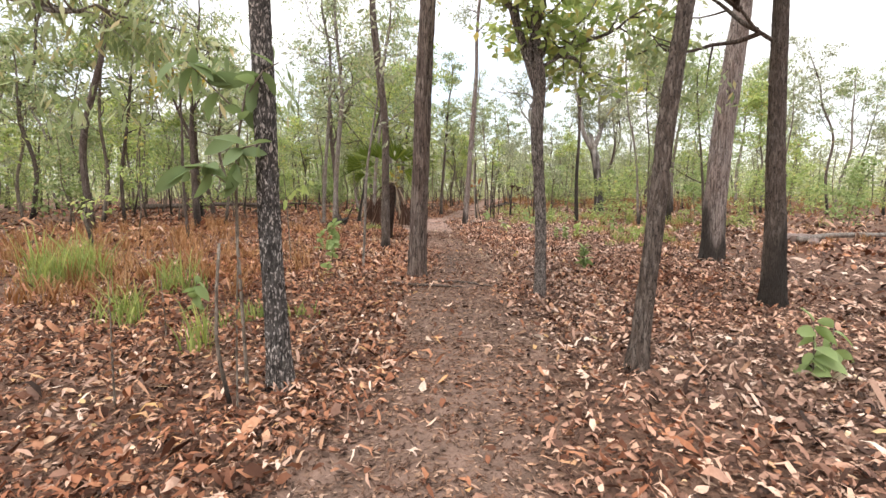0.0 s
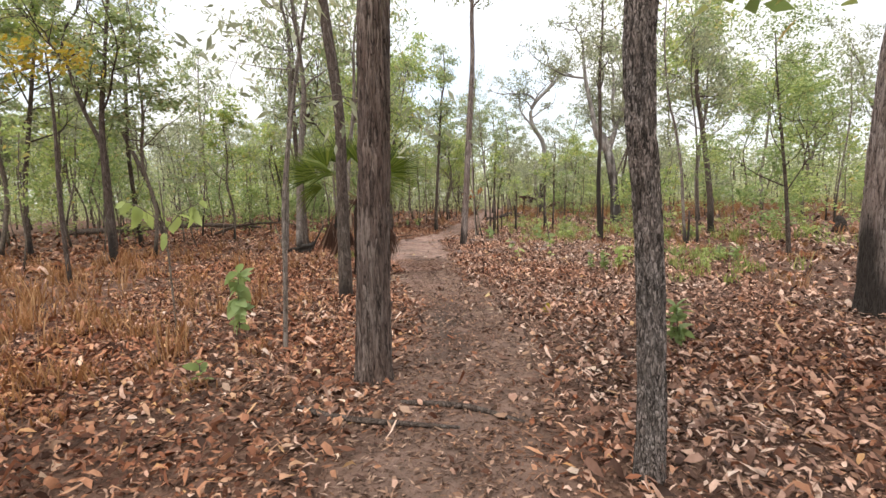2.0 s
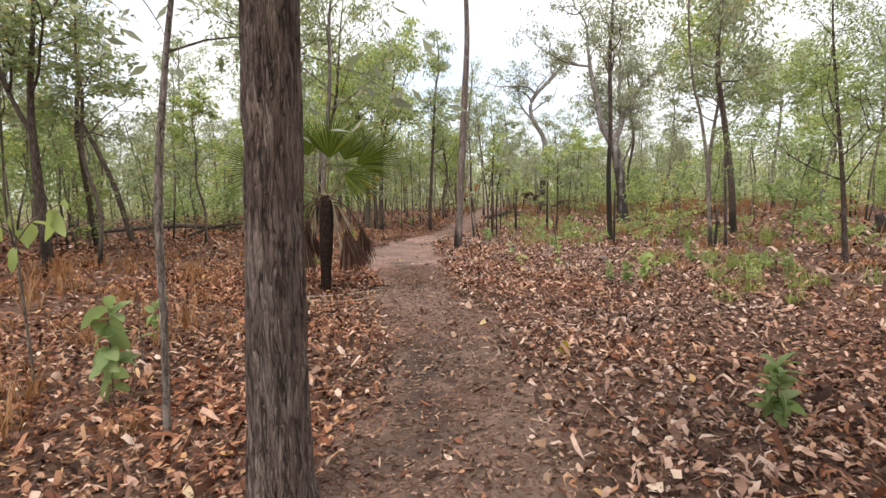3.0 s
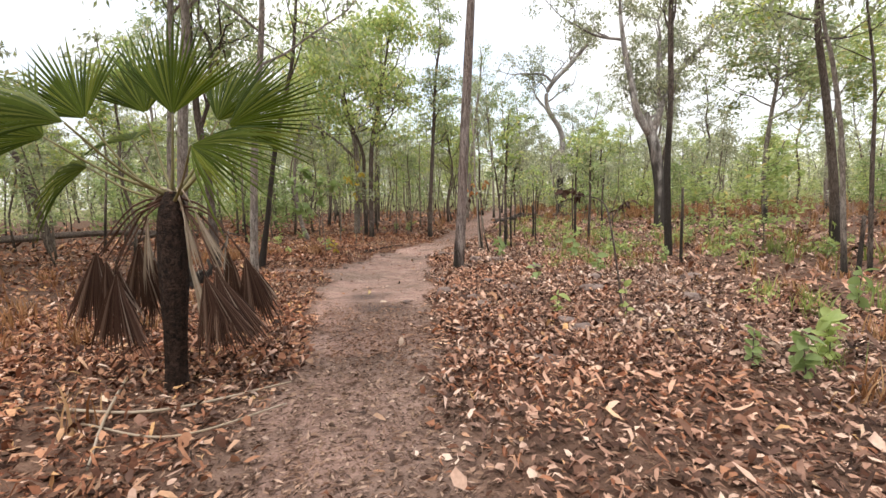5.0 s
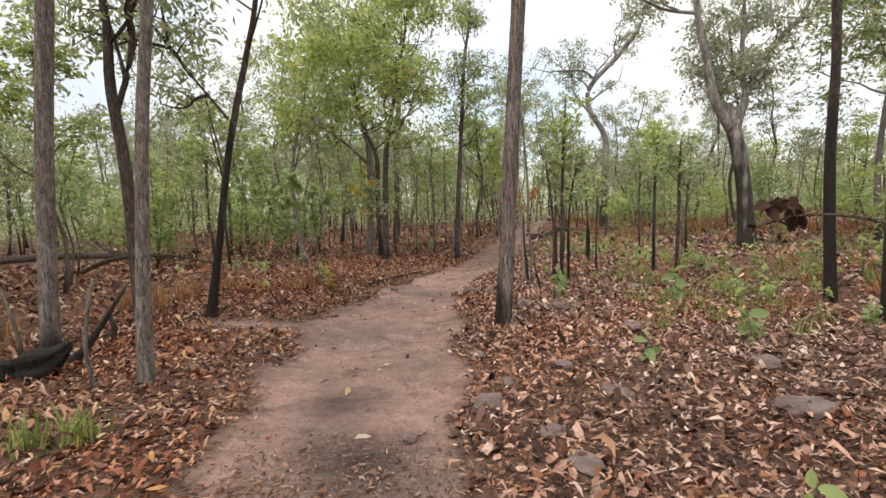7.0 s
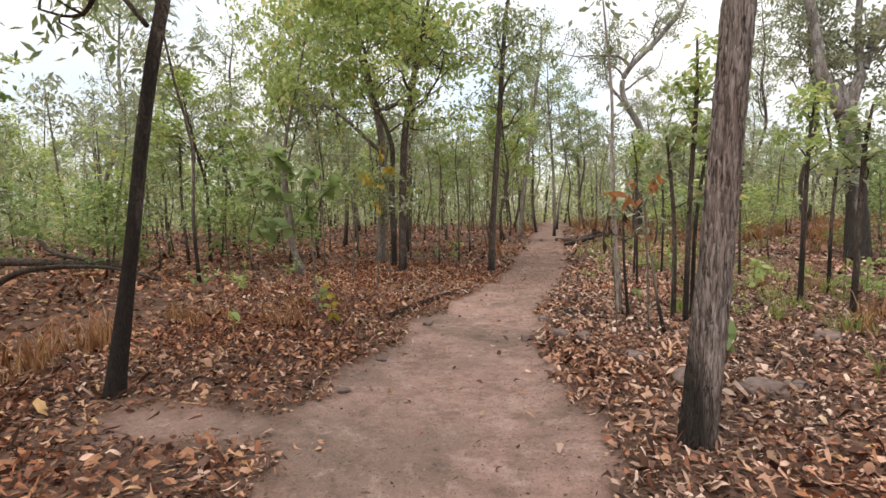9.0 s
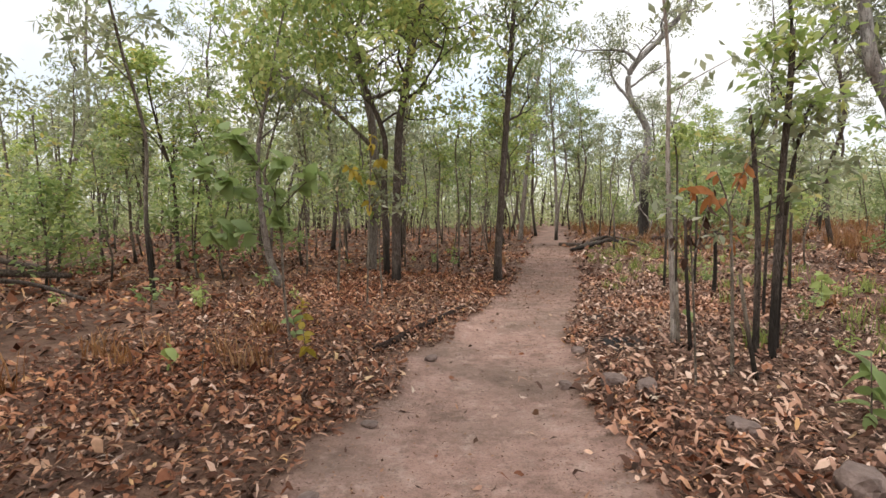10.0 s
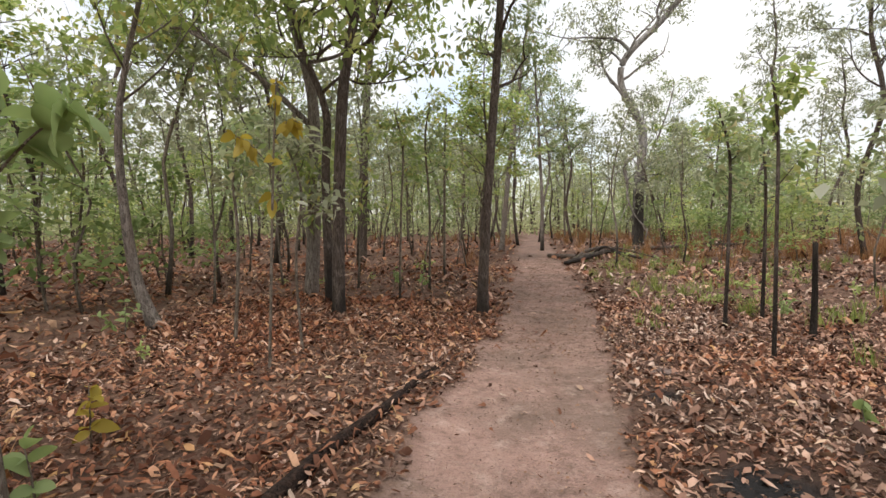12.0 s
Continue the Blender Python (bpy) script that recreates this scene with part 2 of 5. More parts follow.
def stone():
    n = Nodes("rock")
    c = n.ramp(n.noise(n.xyz, 9, 6), (0.3, (0.11, 0.078, 0.068)), (0.55, (0.21, 0.152, 0.132)), (0.8, (0.32, 0.24, 0.21)))
    n.bump(n.noise(n.xyz, 26, 6), 0.8, 0.02)
    return n.done(c, 0.85)


STONE = stone()


# ---- the lie of the land ----
LINE = ((-60, 0.0), (-3, -0.03), (2, -0.04), (4, 0.1), (6.8, 0.3), (8.7, 0.42), (12, 0.1), (14.5, -0.3), (17, -0.62), (19.5, -0.9), (21.5, -0.85),
        (23.5, -0.55), (26.5, 0.22), (28.6, 0.82), (32, 1.3), (36, 2.0), (40, 2.6), (50, 4.2), (60, 6.0), (90, 9.0))


def path_x(y):
    return np.interp(y, [p[0] for p in LINE], [p[1] for p in LINE])


def smooth(a, b, v):
    q = np.clip((np.asarray(v, float) - a) / (b - a), 0, 1)
    return q * q * (3 - 2 * q)


def ripple(x, y, size, phase=0.0):
    """Gentle unevenness between -1 and 1."""
    return (np.sin(x / size + phase + 1.3 * np.sin(y / size * 0.7)) + np.sin(y / size * 1.13 - phase + 1.1 * np.sin(x / size * 0.9))) / 2


def land(x, y):
    x, y = np.asarray(x, float), np.asarray(y, float)
    u, v = 0.9 * np.tanh(x / 9), np.clip(y, 0, 28) / 10
    z = -0.0514 + 0.0597 * u + 0.154 * v - 0.0673 * u * v + 0.2036 * u * u - 0.058 * v * v
    z = z - 0.12 * np.exp(-((x - path_x(y)) / 1.7) ** 2) * smooth(15, 19, y) * (1 - smooth(28, 33, y)) + 0.2 * smooth(28, 52, y)
    off = np.abs(x - path_x(y))
    return z + 0.016 * ripple(x, y, 0.55) * (1 - 0.6 * np.exp(-(off / 0.8) ** 2)) + 0.03 * smooth(0.55, 1.1, off) * (off < 12) * smooth(10, 15, y) * (1 - smooth(34, 44, y))


def ground_z(x, y):
    return float(land(x, y))


def half_width(y):
    return np.interp(y, [-5, 8, 12, 14, 17, 19.5, 22, 24, 27, 32, 45, 60], [0.5, 0.5, 0.55, 0.62, 0.88, 1.02, 0.85, 0.80, 0.76, 0.8, 0.85, 0.85])


def bareness(x, y):
    """1 on the swept sand of the path, 0 off it."""
    edge = half_width(y) + 0.13 * ripple(x, y, 0.33, 2.0) + 0.07 * ripple(x, y, 0.11)
    on = 1 - smooth(-0.16, 0.16, np.abs(x - path_x(y)) - edge)
    side = np.exp(-(((x + 2.5) / 0.75) ** 2 + ((y - 19.3) / 0.28) ** 2)) * 1.3
    return np.clip(np.maximum(on * smooth(9.8, 14.2, y + 0.5 * ripple(x, y, 0.4)), side), 0, 1) * (1 - 0.3 * smooth(24.5, 29, y + 0.8 * ripple(x, y, 0.5)))


def trodden(x, y):
    """1 on the trail at the start, half covered by crushed leaves."""
    edge = 0.62 + 0.22 * ripple(x, y, 0.6, 1.0)
    return (1 - smooth(-0.3, 0.3, np.abs(x - path_x(y)) - edge)) * (1 - smooth(14.5, 16.5, y))


def soot(x, y):
    damp = 0.95 * np.exp(-(((x - path_x(y) - 0.05) / 0.45) ** 2 + ((y - 15.9) / 1.5) ** 2)) * (0.65 + 0.5 * ripple(x, y, 0.21, 0.3))
    return np.clip(damp + np.exp(-(((x - 0.86) / 0.33) ** 2 + ((y - 23.5) / 0.33) ** 2)) * 1.4 + np.exp(-(((x - 0.95) / 0.2) ** 2 + ((y - 25.0) / 0.25) ** 2)) + 0.7 * np.exp(-(((x - 0.2) / 0.22) ** 2 + ((y - 9.3) / 1.5) ** 2)) * (ripple(x, y, 0.12) > -0.1), 0, 1)


# ---- mesh helpers ----
def mesh_object(name, verts, faces, material, parent=None, label="", smooth_faces=False):
    """verts: (n, 3); faces: (m, 3 or 4) array, or a list."""
    me = bpy.data.meshes.new(name)
    verts = np.asarray(verts, np.float32)
    if isinstance(faces, np.ndarray):
        k = faces.shape[1]
        me.vertices.add(len(verts)); me.vertices.foreach_set("co", verts.ravel())
        me.loops.add(faces.size); me.loops.foreach_set("vertex_index", faces.astype(np.int32).ravel())
        me.polygons.add(len(faces))
        me.polygons.foreach_set("loop_start", np.arange(0, faces.size, k, dtype=np.int32))
        me.update(calc_edges=True)
    else:
        me.from_pydata(verts.tolist(), [], faces)
    if smooth_faces:
        me.polygons.foreach_set("use_smooth", np.ones(len(me.polygons), bool))
    me.materials.append(material)
    ob = new(name, me)
    if parent is not None:
        ob.parent = parent
    if label:
        tagged(ob, label)
    return ob


def thing(name, x, y, z, label, category, group=""):
    ob = new(name)
    ob.empty_display_size = 0.1
    ob.matrix_basis = pose(x, y, z)
    return tagged(ob, label, category, group)


def unit(v):
    return v / (np.linalg.norm(v, axis=-1, keepdims=True) + 1e-9)


def spline(points, step):
    """A smooth line through (x, y, z, r) points, in even steps."""
    p = np.array(points, float)
    p = np.vstack([2 * p[0] - p[1], p, 2 * p[-1] - p[-2]])
    rows = []
    for i in range(1, len(p) - 2):
        n = max(2, int(np.linalg.norm(p[i + 1, :3] - p[i, :3]) / step))
        t = np.linspace(0, 1, n, endpoint=i == len(p) - 3)[:, None]
        a, b, c, d = p[i - 1], p[i], p[i + 1], p[i + 2]
        rows.append(0.5 * (2 * b + (c - a) * t + (2 * a - 5 * b + 4 * c - d) * t * t + (3 * b - a - 3 * c + d) * t ** 3))
    q = np.vstack(rows)
    q[:, 3] = np.maximum(q[:, 3], 0.002)
    return q


def tube(points, sides=10, step=0.25, rough=0.0, flare=0.0, seed=0, closed=True, cracks=0.0):
    """A round or knobbly stem along a line of (x, y, z, r): verts, faces and the height of each vert above the foot."""
    q = spline(points, step)
    if closed:
        ends = [q[0].copy(), q[-1].copy()]
        ends[0][:3] -= unit(q[1, :3] - q[0, :3]) * ends[0][3] * 0.25
        ends[1][:3] += unit(q[-1, :3] - q[-2, :3]) * ends[1][3] * 0.25
        ends[0][3] = ends[1][3] = 0.001
        q = np.vstack([ends[0], q, ends[1]])
    d = np.gradient(q[:, :3], axis=0)
    d /= np.linalg.norm(d, axis=1)[:, None] + 1e-9
    ref = np.where(np.abs(d[:, 2:3]) > 0.95, np.array([[1.0, 0, 0]]), np.array([[0, 0, 1.0]]))
    u = np.cross(d, ref); u /= np.linalg.norm(u, axis=1)[:, None] + 1e-9
    v = np.cross(d, u)
    a = np.linspace(0, 2 * math.pi, sides, endpoint=False)
    rad = np.repeat(q[:, 3:4], sides, 1)
    if flare:
        h = np.linalg.norm(q[:, :3] - q[0, :3], axis=1)[:, None]
        rad = rad * (1 + flare * np.exp(-h / 0.09) * (1 + 0.5 * np.sin(a * 4 + seed)[None, :]))
    if rough:
        for i in range(len(q)):
            for j in range(sides):
                w = Vector((math.cos(a[j]) * 2.2 + seed * 7.1, math.sin(a[j]) * 2.2, q[i, 2] * 1.7))
                f = Vector((math.cos(a[j]) * 6 + seed * 3.3, math.sin(a[j]) * 6, q[i, 2] * 4.5))
                rad[i, j] *= 1 + rough * (noise.noise(w) + 0.8 * noise.noise(f))
                if cracks:
                    turn = a[j] + 0.25 * math.sin(q[i, 2] * 5 + seed)
                    g = Vector((math.cos(turn) * 4.2, math.sin(turn) * 4.2 + seed * 5.7, q[i, 2] * 4.0))
                    rad[i, j] -= cracks * max(0.0, 1 - 5 * abs(noise.noise(g))) - cracks * 0.5 * noise.noise(g * 3)
    ring = np.cos(a)[None, :, None] * u[:, None, :] + np.sin(a)[None, :, None] * v[:, None, :]
    verts = (q[:, None, :3] + ring * rad[:, :, None]).reshape(-1, 3)
    n = len(q)
    i, j = np.meshgrid(np.arange(n - 1), np.arange(sides), indexing="ij")
    k = (j + 1) % sides
    faces = np.stack([i * sides + j, i * sides + k, (i + 1) * sides + k, (i + 1) * sides + j], -1).reshape(-1, 4)
    return verts, faces


def joined(pieces):
    """Several (verts, faces) as one."""
    vs, fs, at = [], [], 0
    for v, f in pieces:
        vs.append(v); fs.append(f + at); at += len(v)
    return np.vstack(vs), np.vstack(fs)


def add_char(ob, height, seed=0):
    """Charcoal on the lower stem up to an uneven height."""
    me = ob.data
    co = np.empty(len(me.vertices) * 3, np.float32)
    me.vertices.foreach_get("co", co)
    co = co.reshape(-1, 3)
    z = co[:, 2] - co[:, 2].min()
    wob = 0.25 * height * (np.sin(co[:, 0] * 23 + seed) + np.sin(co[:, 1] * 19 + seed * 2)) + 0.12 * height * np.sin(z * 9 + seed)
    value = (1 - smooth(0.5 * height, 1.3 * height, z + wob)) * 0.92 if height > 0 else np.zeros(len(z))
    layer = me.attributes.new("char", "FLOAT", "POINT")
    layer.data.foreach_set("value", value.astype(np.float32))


def leaf_quads(pos, way, flat, length, width):
    """Kite-shaped leaves, creased along the middle: two triangles each side of a fold."""
    n = len(pos)
    side = unit(np.cross(way, flat))
    up = unit(np.cross(side, way))
    length, width = np.broadcast_to(length, n)[:, None], np.broadcast_to(width, n)[:, None]
    mid = pos + way * length * 0.45
    verts = np.stack([pos, mid + side * width * 0.5 + up * width * 0.15, pos + way * length, mid - side * width * 0.5 + up * width * 0.15], 1).reshape(-1, 3)
    return verts, np.arange(n * 4).reshape(-1, 4)


def leaf_curled(rng, pos, way, flat, length, width, curl, bend):
    """Broader leaves with a curl along and across, six corners each."""
    n = len(pos)
    side = unit(np.cross(way, flat))
    up = unit(np.cross(side, way))
    L, W = length[:, None], width[:, None]
    c, b = curl[:, None], bend[:, None]
    twist = up * W * rng.normal(0, 0.22, n)[:, None]
    back = up * W * rng.normal(0.08, 0.18, n)[:, None]
    p = [pos,
         pos + way * L * 0.33 + side * W * 0.5 + up * L * c * 0.55 + twist + side * b * L * 0.12,
         pos + way * L * 0.33 - side * W * 0.5 + up * L * c * 0.35 - twist * 0.7 + side * b * L * 0.12,
         pos + way * L * 0.72 - side * W * 0.36 + up * L * c * 0.75 + back + side * b * L * 0.10,
         pos + way * L * 0.72 + side * W * 0.36 + up * L * c * 0.95 - back * 0.6 + side * b * L * 0.10,
         pos + way * L + up * L * c * 0.5 - side * b * L * 0.05]
    verts = np.stack(p, 1).reshape(-1, 3)
    k = np.arange(n)[:, None] * 6
    tri = np.concatenate([k + [0, 1, 2], k + [1, 4, 3], k + [1, 3, 2], k + [4, 5, 3]], 0)
    return verts, tri


# ---- trees ----
def limb(rng, start, way, length, r, level, lines, tips, rise, wild):
    """A branch that wanders and forks; its line goes to lines, the places for leaves to tips."""
    p, d, line = np.array(start, float), unit(np.array(way, float)), []
    steps = 5
    for k in range(steps + 1):
        line.append((*p, r * (1 - 0.72 * k / steps)))
        if k == steps:
            break
        d = unit(d + rng.normal(0, wild, 3) + np.array([0, 0, rise]))
        p = p + d * length / steps
        if level > 0 and k >= 1:
            for _ in range(1 if rng.random() < 0.75 else 2):
                out = unit(np.cross(d, rng.normal(0, 1, 3)))
                limb(rng, p, unit(d * 0.6 + out), length * rng.uniform(0.4, 0.65), r * 0.5, level - 1, lines, tips, rise * 0.6, wild)
        if level == 0 and k >= 1:
            tips.append(p.copy())
    tips.append(p.copy())
    lines.append(line)


def crown_leaves(rng, tips, per_tip, size, wide, spread, droop):
    tips = np.array(tips)
    tips = tips[rng.random(len(tips)) < 0.4] if len(tips) > 30 else tips
    per_tip = int(per_tip * 2.5) if len(tips) > 12 else per_tip
    n = len(tips) * per_tip
    pos = np.repeat(tips, per_tip, 0) + rng.normal(0, 1, (n, 3)) * spread * np.array([0.85, 0.85, 0.42])
    way = rng.normal(0, 1, (n, 3)) * np.array([1, 1, 0.45])
    way[:, 2] -= droop * rng.uniform(0.5, 1.6, n)
    flat = rng.normal(0, 0.5, (n, 3)) + np.array([0, 0, 1.0 if droop < 0.8 else 0.1])
    s = rng.uniform(0.65, 1.3, n)
    return leaf_quads(pos, unit(way), unit(flat), size * s, wide * s)


def tree(points, material, height, leaves, label, seed, limbs=8, reach=1.9, first=0.5, level=1, per_tip=8, size=0.14, wide=0.045,
         spread=0.24, droop=0.9, char=0.0, sides=10, step=0.2, rough=0.05, flare=0.35, extra=(), rise=0.10, group="", name="tree", wild=0.28, cracks=0.0):
    """A tree whose trunk runs through points (x, y, z, r) and on up to height, with limbs, twigs and a loose crown of single leaves.
    extra: further measured limbs, each a line of (x, y, z, r)."""
    rng = np.random.default_rng(seed)
    base = np.array(points[0][:3])
    pts = [(p[0] - base[0], p[1] - base[1], p[2] - base[2], p[3]) for p in points]
    pts[0] = (pts[0][0], pts[0][1], -0.06, pts[0][3])
    lean = np.array(pts[-1][:3]) - np.array(pts[-2][:3])
    lean = lean / max(lean[2], 0.3) * 0.5
    while pts[-1][2] < height - 0.4:
        x, y, z, r = pts[-1]
        up = min(1.4, height - z)
        pts.append((x + lean[0] * up + rng.normal(0, 0.10), y + lean[1] * up + rng.normal(0, 0.10), z + up, max(0.012, r * (1 - 0.62 * up / max(height - z, up)))))
    root = thing(name, *base, label, "tree" if name == "tree" else name, group)
    trunk = mesh_object("trunk", *tube(pts, sides, step, rough, flare, seed, cracks=cracks), material, root, smooth_faces=True)
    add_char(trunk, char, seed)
    q = spline(pts, 0.1)
    lines, tips = [], []
    for e in extra:
        own = [(p[0] - base[0], p[1] - base[1], p[2] - base[2], p[3]) for p in e]
        add_char(mesh_object("limb", *tube(own, 12, 0.12, 0.05, 0, seed), material, root, smooth_faces=True), 0)
        end, back = np.array(own[-1][:3]), np.array(own[-2][:3])
        for a, b in zip(own[:-1], own[1:]):
            a, b = np.array(a[:3]), np.array(b[:3])
            for _ in range(2):
                limb(rng, a + (b - a) * rng.uniform(0.3, 1), unit(b - a) + rng.normal(0, 0.8, 3), reach * 0.6, 0.03, level, lines, tips, rise, wild)
        limb(rng, end, end - back, reach, own[-1][3], level, lines, tips, rise, wild)
    for i in range(limbs):
        z = height * (first + (0.97 - first) * (i + rng.random()) / max(limbs, 1))
        at = q[np.argmin(np.abs(q[:, 2] - z))]
        a = i * 2.4 + rng.uniform(-0.5, 0.5)
        length = reach * (1.15 - 0.6 * (z / height - first) / max(1 - first, 0.1)) * rng.uniform(0.7, 1.2)
        limb(rng, at[:3], (math.cos(a), math.sin(a), rng.uniform(0.35, 1.0)), length, max(0.008, at[3] * 0.5), level, lines, tips, rise, wild)
    if lines:
        twig = mesh_object("branching", *joined([tube(l, 5, 0.35) if l[0][3] > 0.022 else tube([l[0], l[2], l[5]], 3, 0.6) for l in lines]), material, root, smooth_faces=True)
        add_char(twig, 0)
        tagged(twig, kind="stuff")
    if tips and leaves is not None:
        mesh_object("crown", *crown_leaves(rng, tips, per_tip, size, wide, spread, droop), leaves, root)
    return root


# ---- the ground: one sheet out to the horizon ----
def build_ground():
    fine_x = np.arange(-9, 9.01, 0.1)
    fine_y = np.arange(-1, 40.01, 0.1)
    out = np.array([0.3, 0.8, 1.5, 2.5, 4, 6, 9, 13, 19, 28, 42, 65, 100, 160, 260, 420, 700])
    xs = np.concatenate([-9 - out[::-1], fine_x, 9 + out])
    ys = np.concatenate([-1 - out[::-1], fine_y, 40 + out])
    gx, gy = np.meshgrid(xs, ys, indexing="ij")
    x, y = gx.ravel(), gy.ravel()
    z = land(x, y) + 0.010 * ripple(x, y, 0.13, 0.7) - 0.02 * bareness(x, y) * (1 - 0.4 * ripple(x, y, 0.2)) * 0.6
    n, m = len(xs), len(ys)
    i, j = np.meshgrid(np.arange(n - 1), np.arange(m - 1), indexing="ij")
    faces = np.stack([i * m + j, (i + 1) * m + j, (i + 1) * m + j + 1, i * m + j + 1], -1).reshape(-1, 4)
    ob = mesh_object("ground", np.stack([x, y, z], 1), faces, SOIL, smooth_faces=True)
    for key, value in (("bare", bareness(x, y)), ("trail", trodden(x, y)), ("soot", soot(x, y))):
        ob.data.attributes.new(key, "FLOAT", "POINT").data.foreach_set("value", value.astype(np.float32))
    return tagged(ob, "brown woodland earth with a bare sandy footpath", "ground", kind="structure")


build_ground()

# ---- the trees along the path ----
NEAR = dict(sides=64, step=0.03, rough=0.06, cracks=0.010)
tree([(-1.12, 3.26, -0.05, 0.105), (-1.13, 3.26, 0.30, 0.083), (-1.155, 3.26, 1.14, 0.073), (-1.155, 3.26, 2.03, 0.072), (-1.165, 3.26, 2.76, 0.066), (-1.145, 3.26, 3.5, 0.058)],
     BARK_SPECKLED, 7.0, LEAF_GUM, "slim tree with black and pale grey flaking bark", 11, limbs=8, first=0.6, **NEAR)
tree([(-0.42, 7.54, 0.03, 0.155), (-0.40, 7.54, 0.54, 0.14), (-0.35, 7.54, 1.68, 0.125), (-0.31, 7.54, 2.68, 0.126), (-0.23, 7.54, 4.21, 0.112)],
     BARK_PLATE, 11.5, LEAF_GREY, "tall straight gum tree with rough brown plated bark beside the path", 12, limbs=7, first=0.68, reach=2.4, char=0.1, **NEAR)
tree([(1.19, 6.02, 0.0, 0.078), (1.2, 6.02, 0.45, 0.070), (1.18, 6.02, 1.19, 0.066), (1.13, 6.02, 1.82, 0.069), (1.12, 6.02, 2.2, 0.074), (1.14, 6.02, 2.63, 0.074), (1.08, 6.02, 3.28, 0.062)],
     BARK_SCALY, 6.5, LEAF_BROAD, "crooked slim tree with grey-brown scaly bark beside the path", 13, limbs=8, first=0.58, reach=1.4, size=0.15, wide=0.09, per_tip=6, droop=0.5,
     extra=[[(1.13, 6.02, 2.5, 0.055), (0.98, 6.05, 2.95, 0.05), (0.8, 6.1, 3.5, 0.04)], [(1.15, 6.02, 2.8, 0.02), (1.55, 6.3, 3.05, 0.014), (1.9, 6.7, 3.35, 0.010)]], **NEAR)
tree([(1.45, 3.52, -0.03, 0.095), (1.49, 3.53, 0.40, 0.068), (1.56, 3.56, 1.10, 0.063), (1.63, 3.60, 1.90, 0.062), (1.72, 3.60, 2.68, 0.057), (1.78, 3.60, 3.42, 0.055)],
     BARK_DARK, 6.5, LEAF_GUM, "leaning slim tree with dark brown bark", 14, limbs=8, first=0.62, **NEAR)
tree([(4.88, 8.96, 0.08, 0.215), (4.87, 8.96, 1.03, 0.187), (4.93, 8.96, 2.36, 0.18), (5.05, 8.97, 3.63, 0.166), (5.15, 8.97, 4.84, 0.138)],
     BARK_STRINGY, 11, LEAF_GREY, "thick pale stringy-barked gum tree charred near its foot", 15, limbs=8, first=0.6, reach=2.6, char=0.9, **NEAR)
tree([(3.72, 5.46, 0.05, 0.145), (3.69, 5.46, 0.84, 0.108), (3.62, 5.46, 1.88, 0.090), (3.56, 5.46, 3.33, 0.077), (3.52, 5.46, 4.42, 0.063)],
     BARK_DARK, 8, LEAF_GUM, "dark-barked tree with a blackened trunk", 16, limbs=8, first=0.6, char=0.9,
     extra=[[(3.58, 5.46, 2.9, 0.025), (3.3, 5.45, 3.05, 0.018), (3.05, 5.4, 3.3, 0.012)]], **NEAR)
tree([(-1.31, 10.95, 0.05, 0.105), (-1.30, 10.95, 1.47, 0.084), (-1.29, 10.95, 2.79, 0.075), (-1.45, 10.95, 4.31, 0.076), (-1.52, 10.95, 5.29, 0.064)],
     BARK_DARK, 9.5, LEAF_GUM, "dark slender tree standing near a palm", 17, limbs=7, first=0.6, char=0.4, sides=16, step=0.1, per_tip=10)
tree([(0.735, 19.17, -0.08, 0.112), (0.845, 19.17, 1.25, 0.094), (0.945, 19.17, 2.73, 0.090), (1.055, 19.18, 4.2, 0.086), (1.155, 19.18, 5.65, 0.070)],
     BARK_STRINGY, 11, LEAF_GREY, "tall straight slender gum tree at the edge of the path", 18, limbs=6, first=0.62, reach=1.1, per_tip=9, char=0.6, **NEAR)
tree([(-3.46, 19.72, 0.07, 0.078), (-3.25, 19.73, 1.14, 0.053), (-3.01, 19.75, 2.51, 0.048), (-2.68, 19.79, 3.83, 0.041), (-2.52, 19.8, 4.5, 0.035)],
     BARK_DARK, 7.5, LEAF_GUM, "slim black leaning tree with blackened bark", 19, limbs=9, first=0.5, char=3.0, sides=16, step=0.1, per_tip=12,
     extra=[[(-3.0, 19.74, 2.9, 0.02), (-3.6, 19.9, 3.6, 0.016), (-4.3, 20.0, 4.5, 0.01)]])
tree([(-2.47, 16.88, 0.06, 0.075), (-2.40, 16.88, 1.15, 0.058), (-2.31, 16.88, 2.29, 0.053), (-2.17, 16.89, 3.39, 0.047), (-2.08, 16.9, 4.19, 0.041)],
     BARK_GREY, 7.5, LEAF_GUM, "slender straight grey tree with sparse drooping leaves", 20, limbs=9, first=0.45, sides=14, step=0.1)
tree([(-4.2, 19.3, 0.09, 0.10), (-4.22, 19.3, 1.16, 0.080), (-4.26, 19.3, 2.29, 0.075), (-4.36, 19.29, 3.31, 0.066), (-4.34, 19.29, 4.06, 0.053), (-4.36, 19.29, 4.8, 0.04)],
     BARK_DARK, 8, LEAF_GUM, "crooked dark tree forking into drooping twigs", 21, limbs=9, first=0.42, reach=2.2, sides=14, step=0.1,
     extra=[[(-4.3, 19.3, 3.0, 0.04), (-4.05, 19.3, 3.7, 0.035), (-4.0, 19.3, 4.6, 0.028)]])
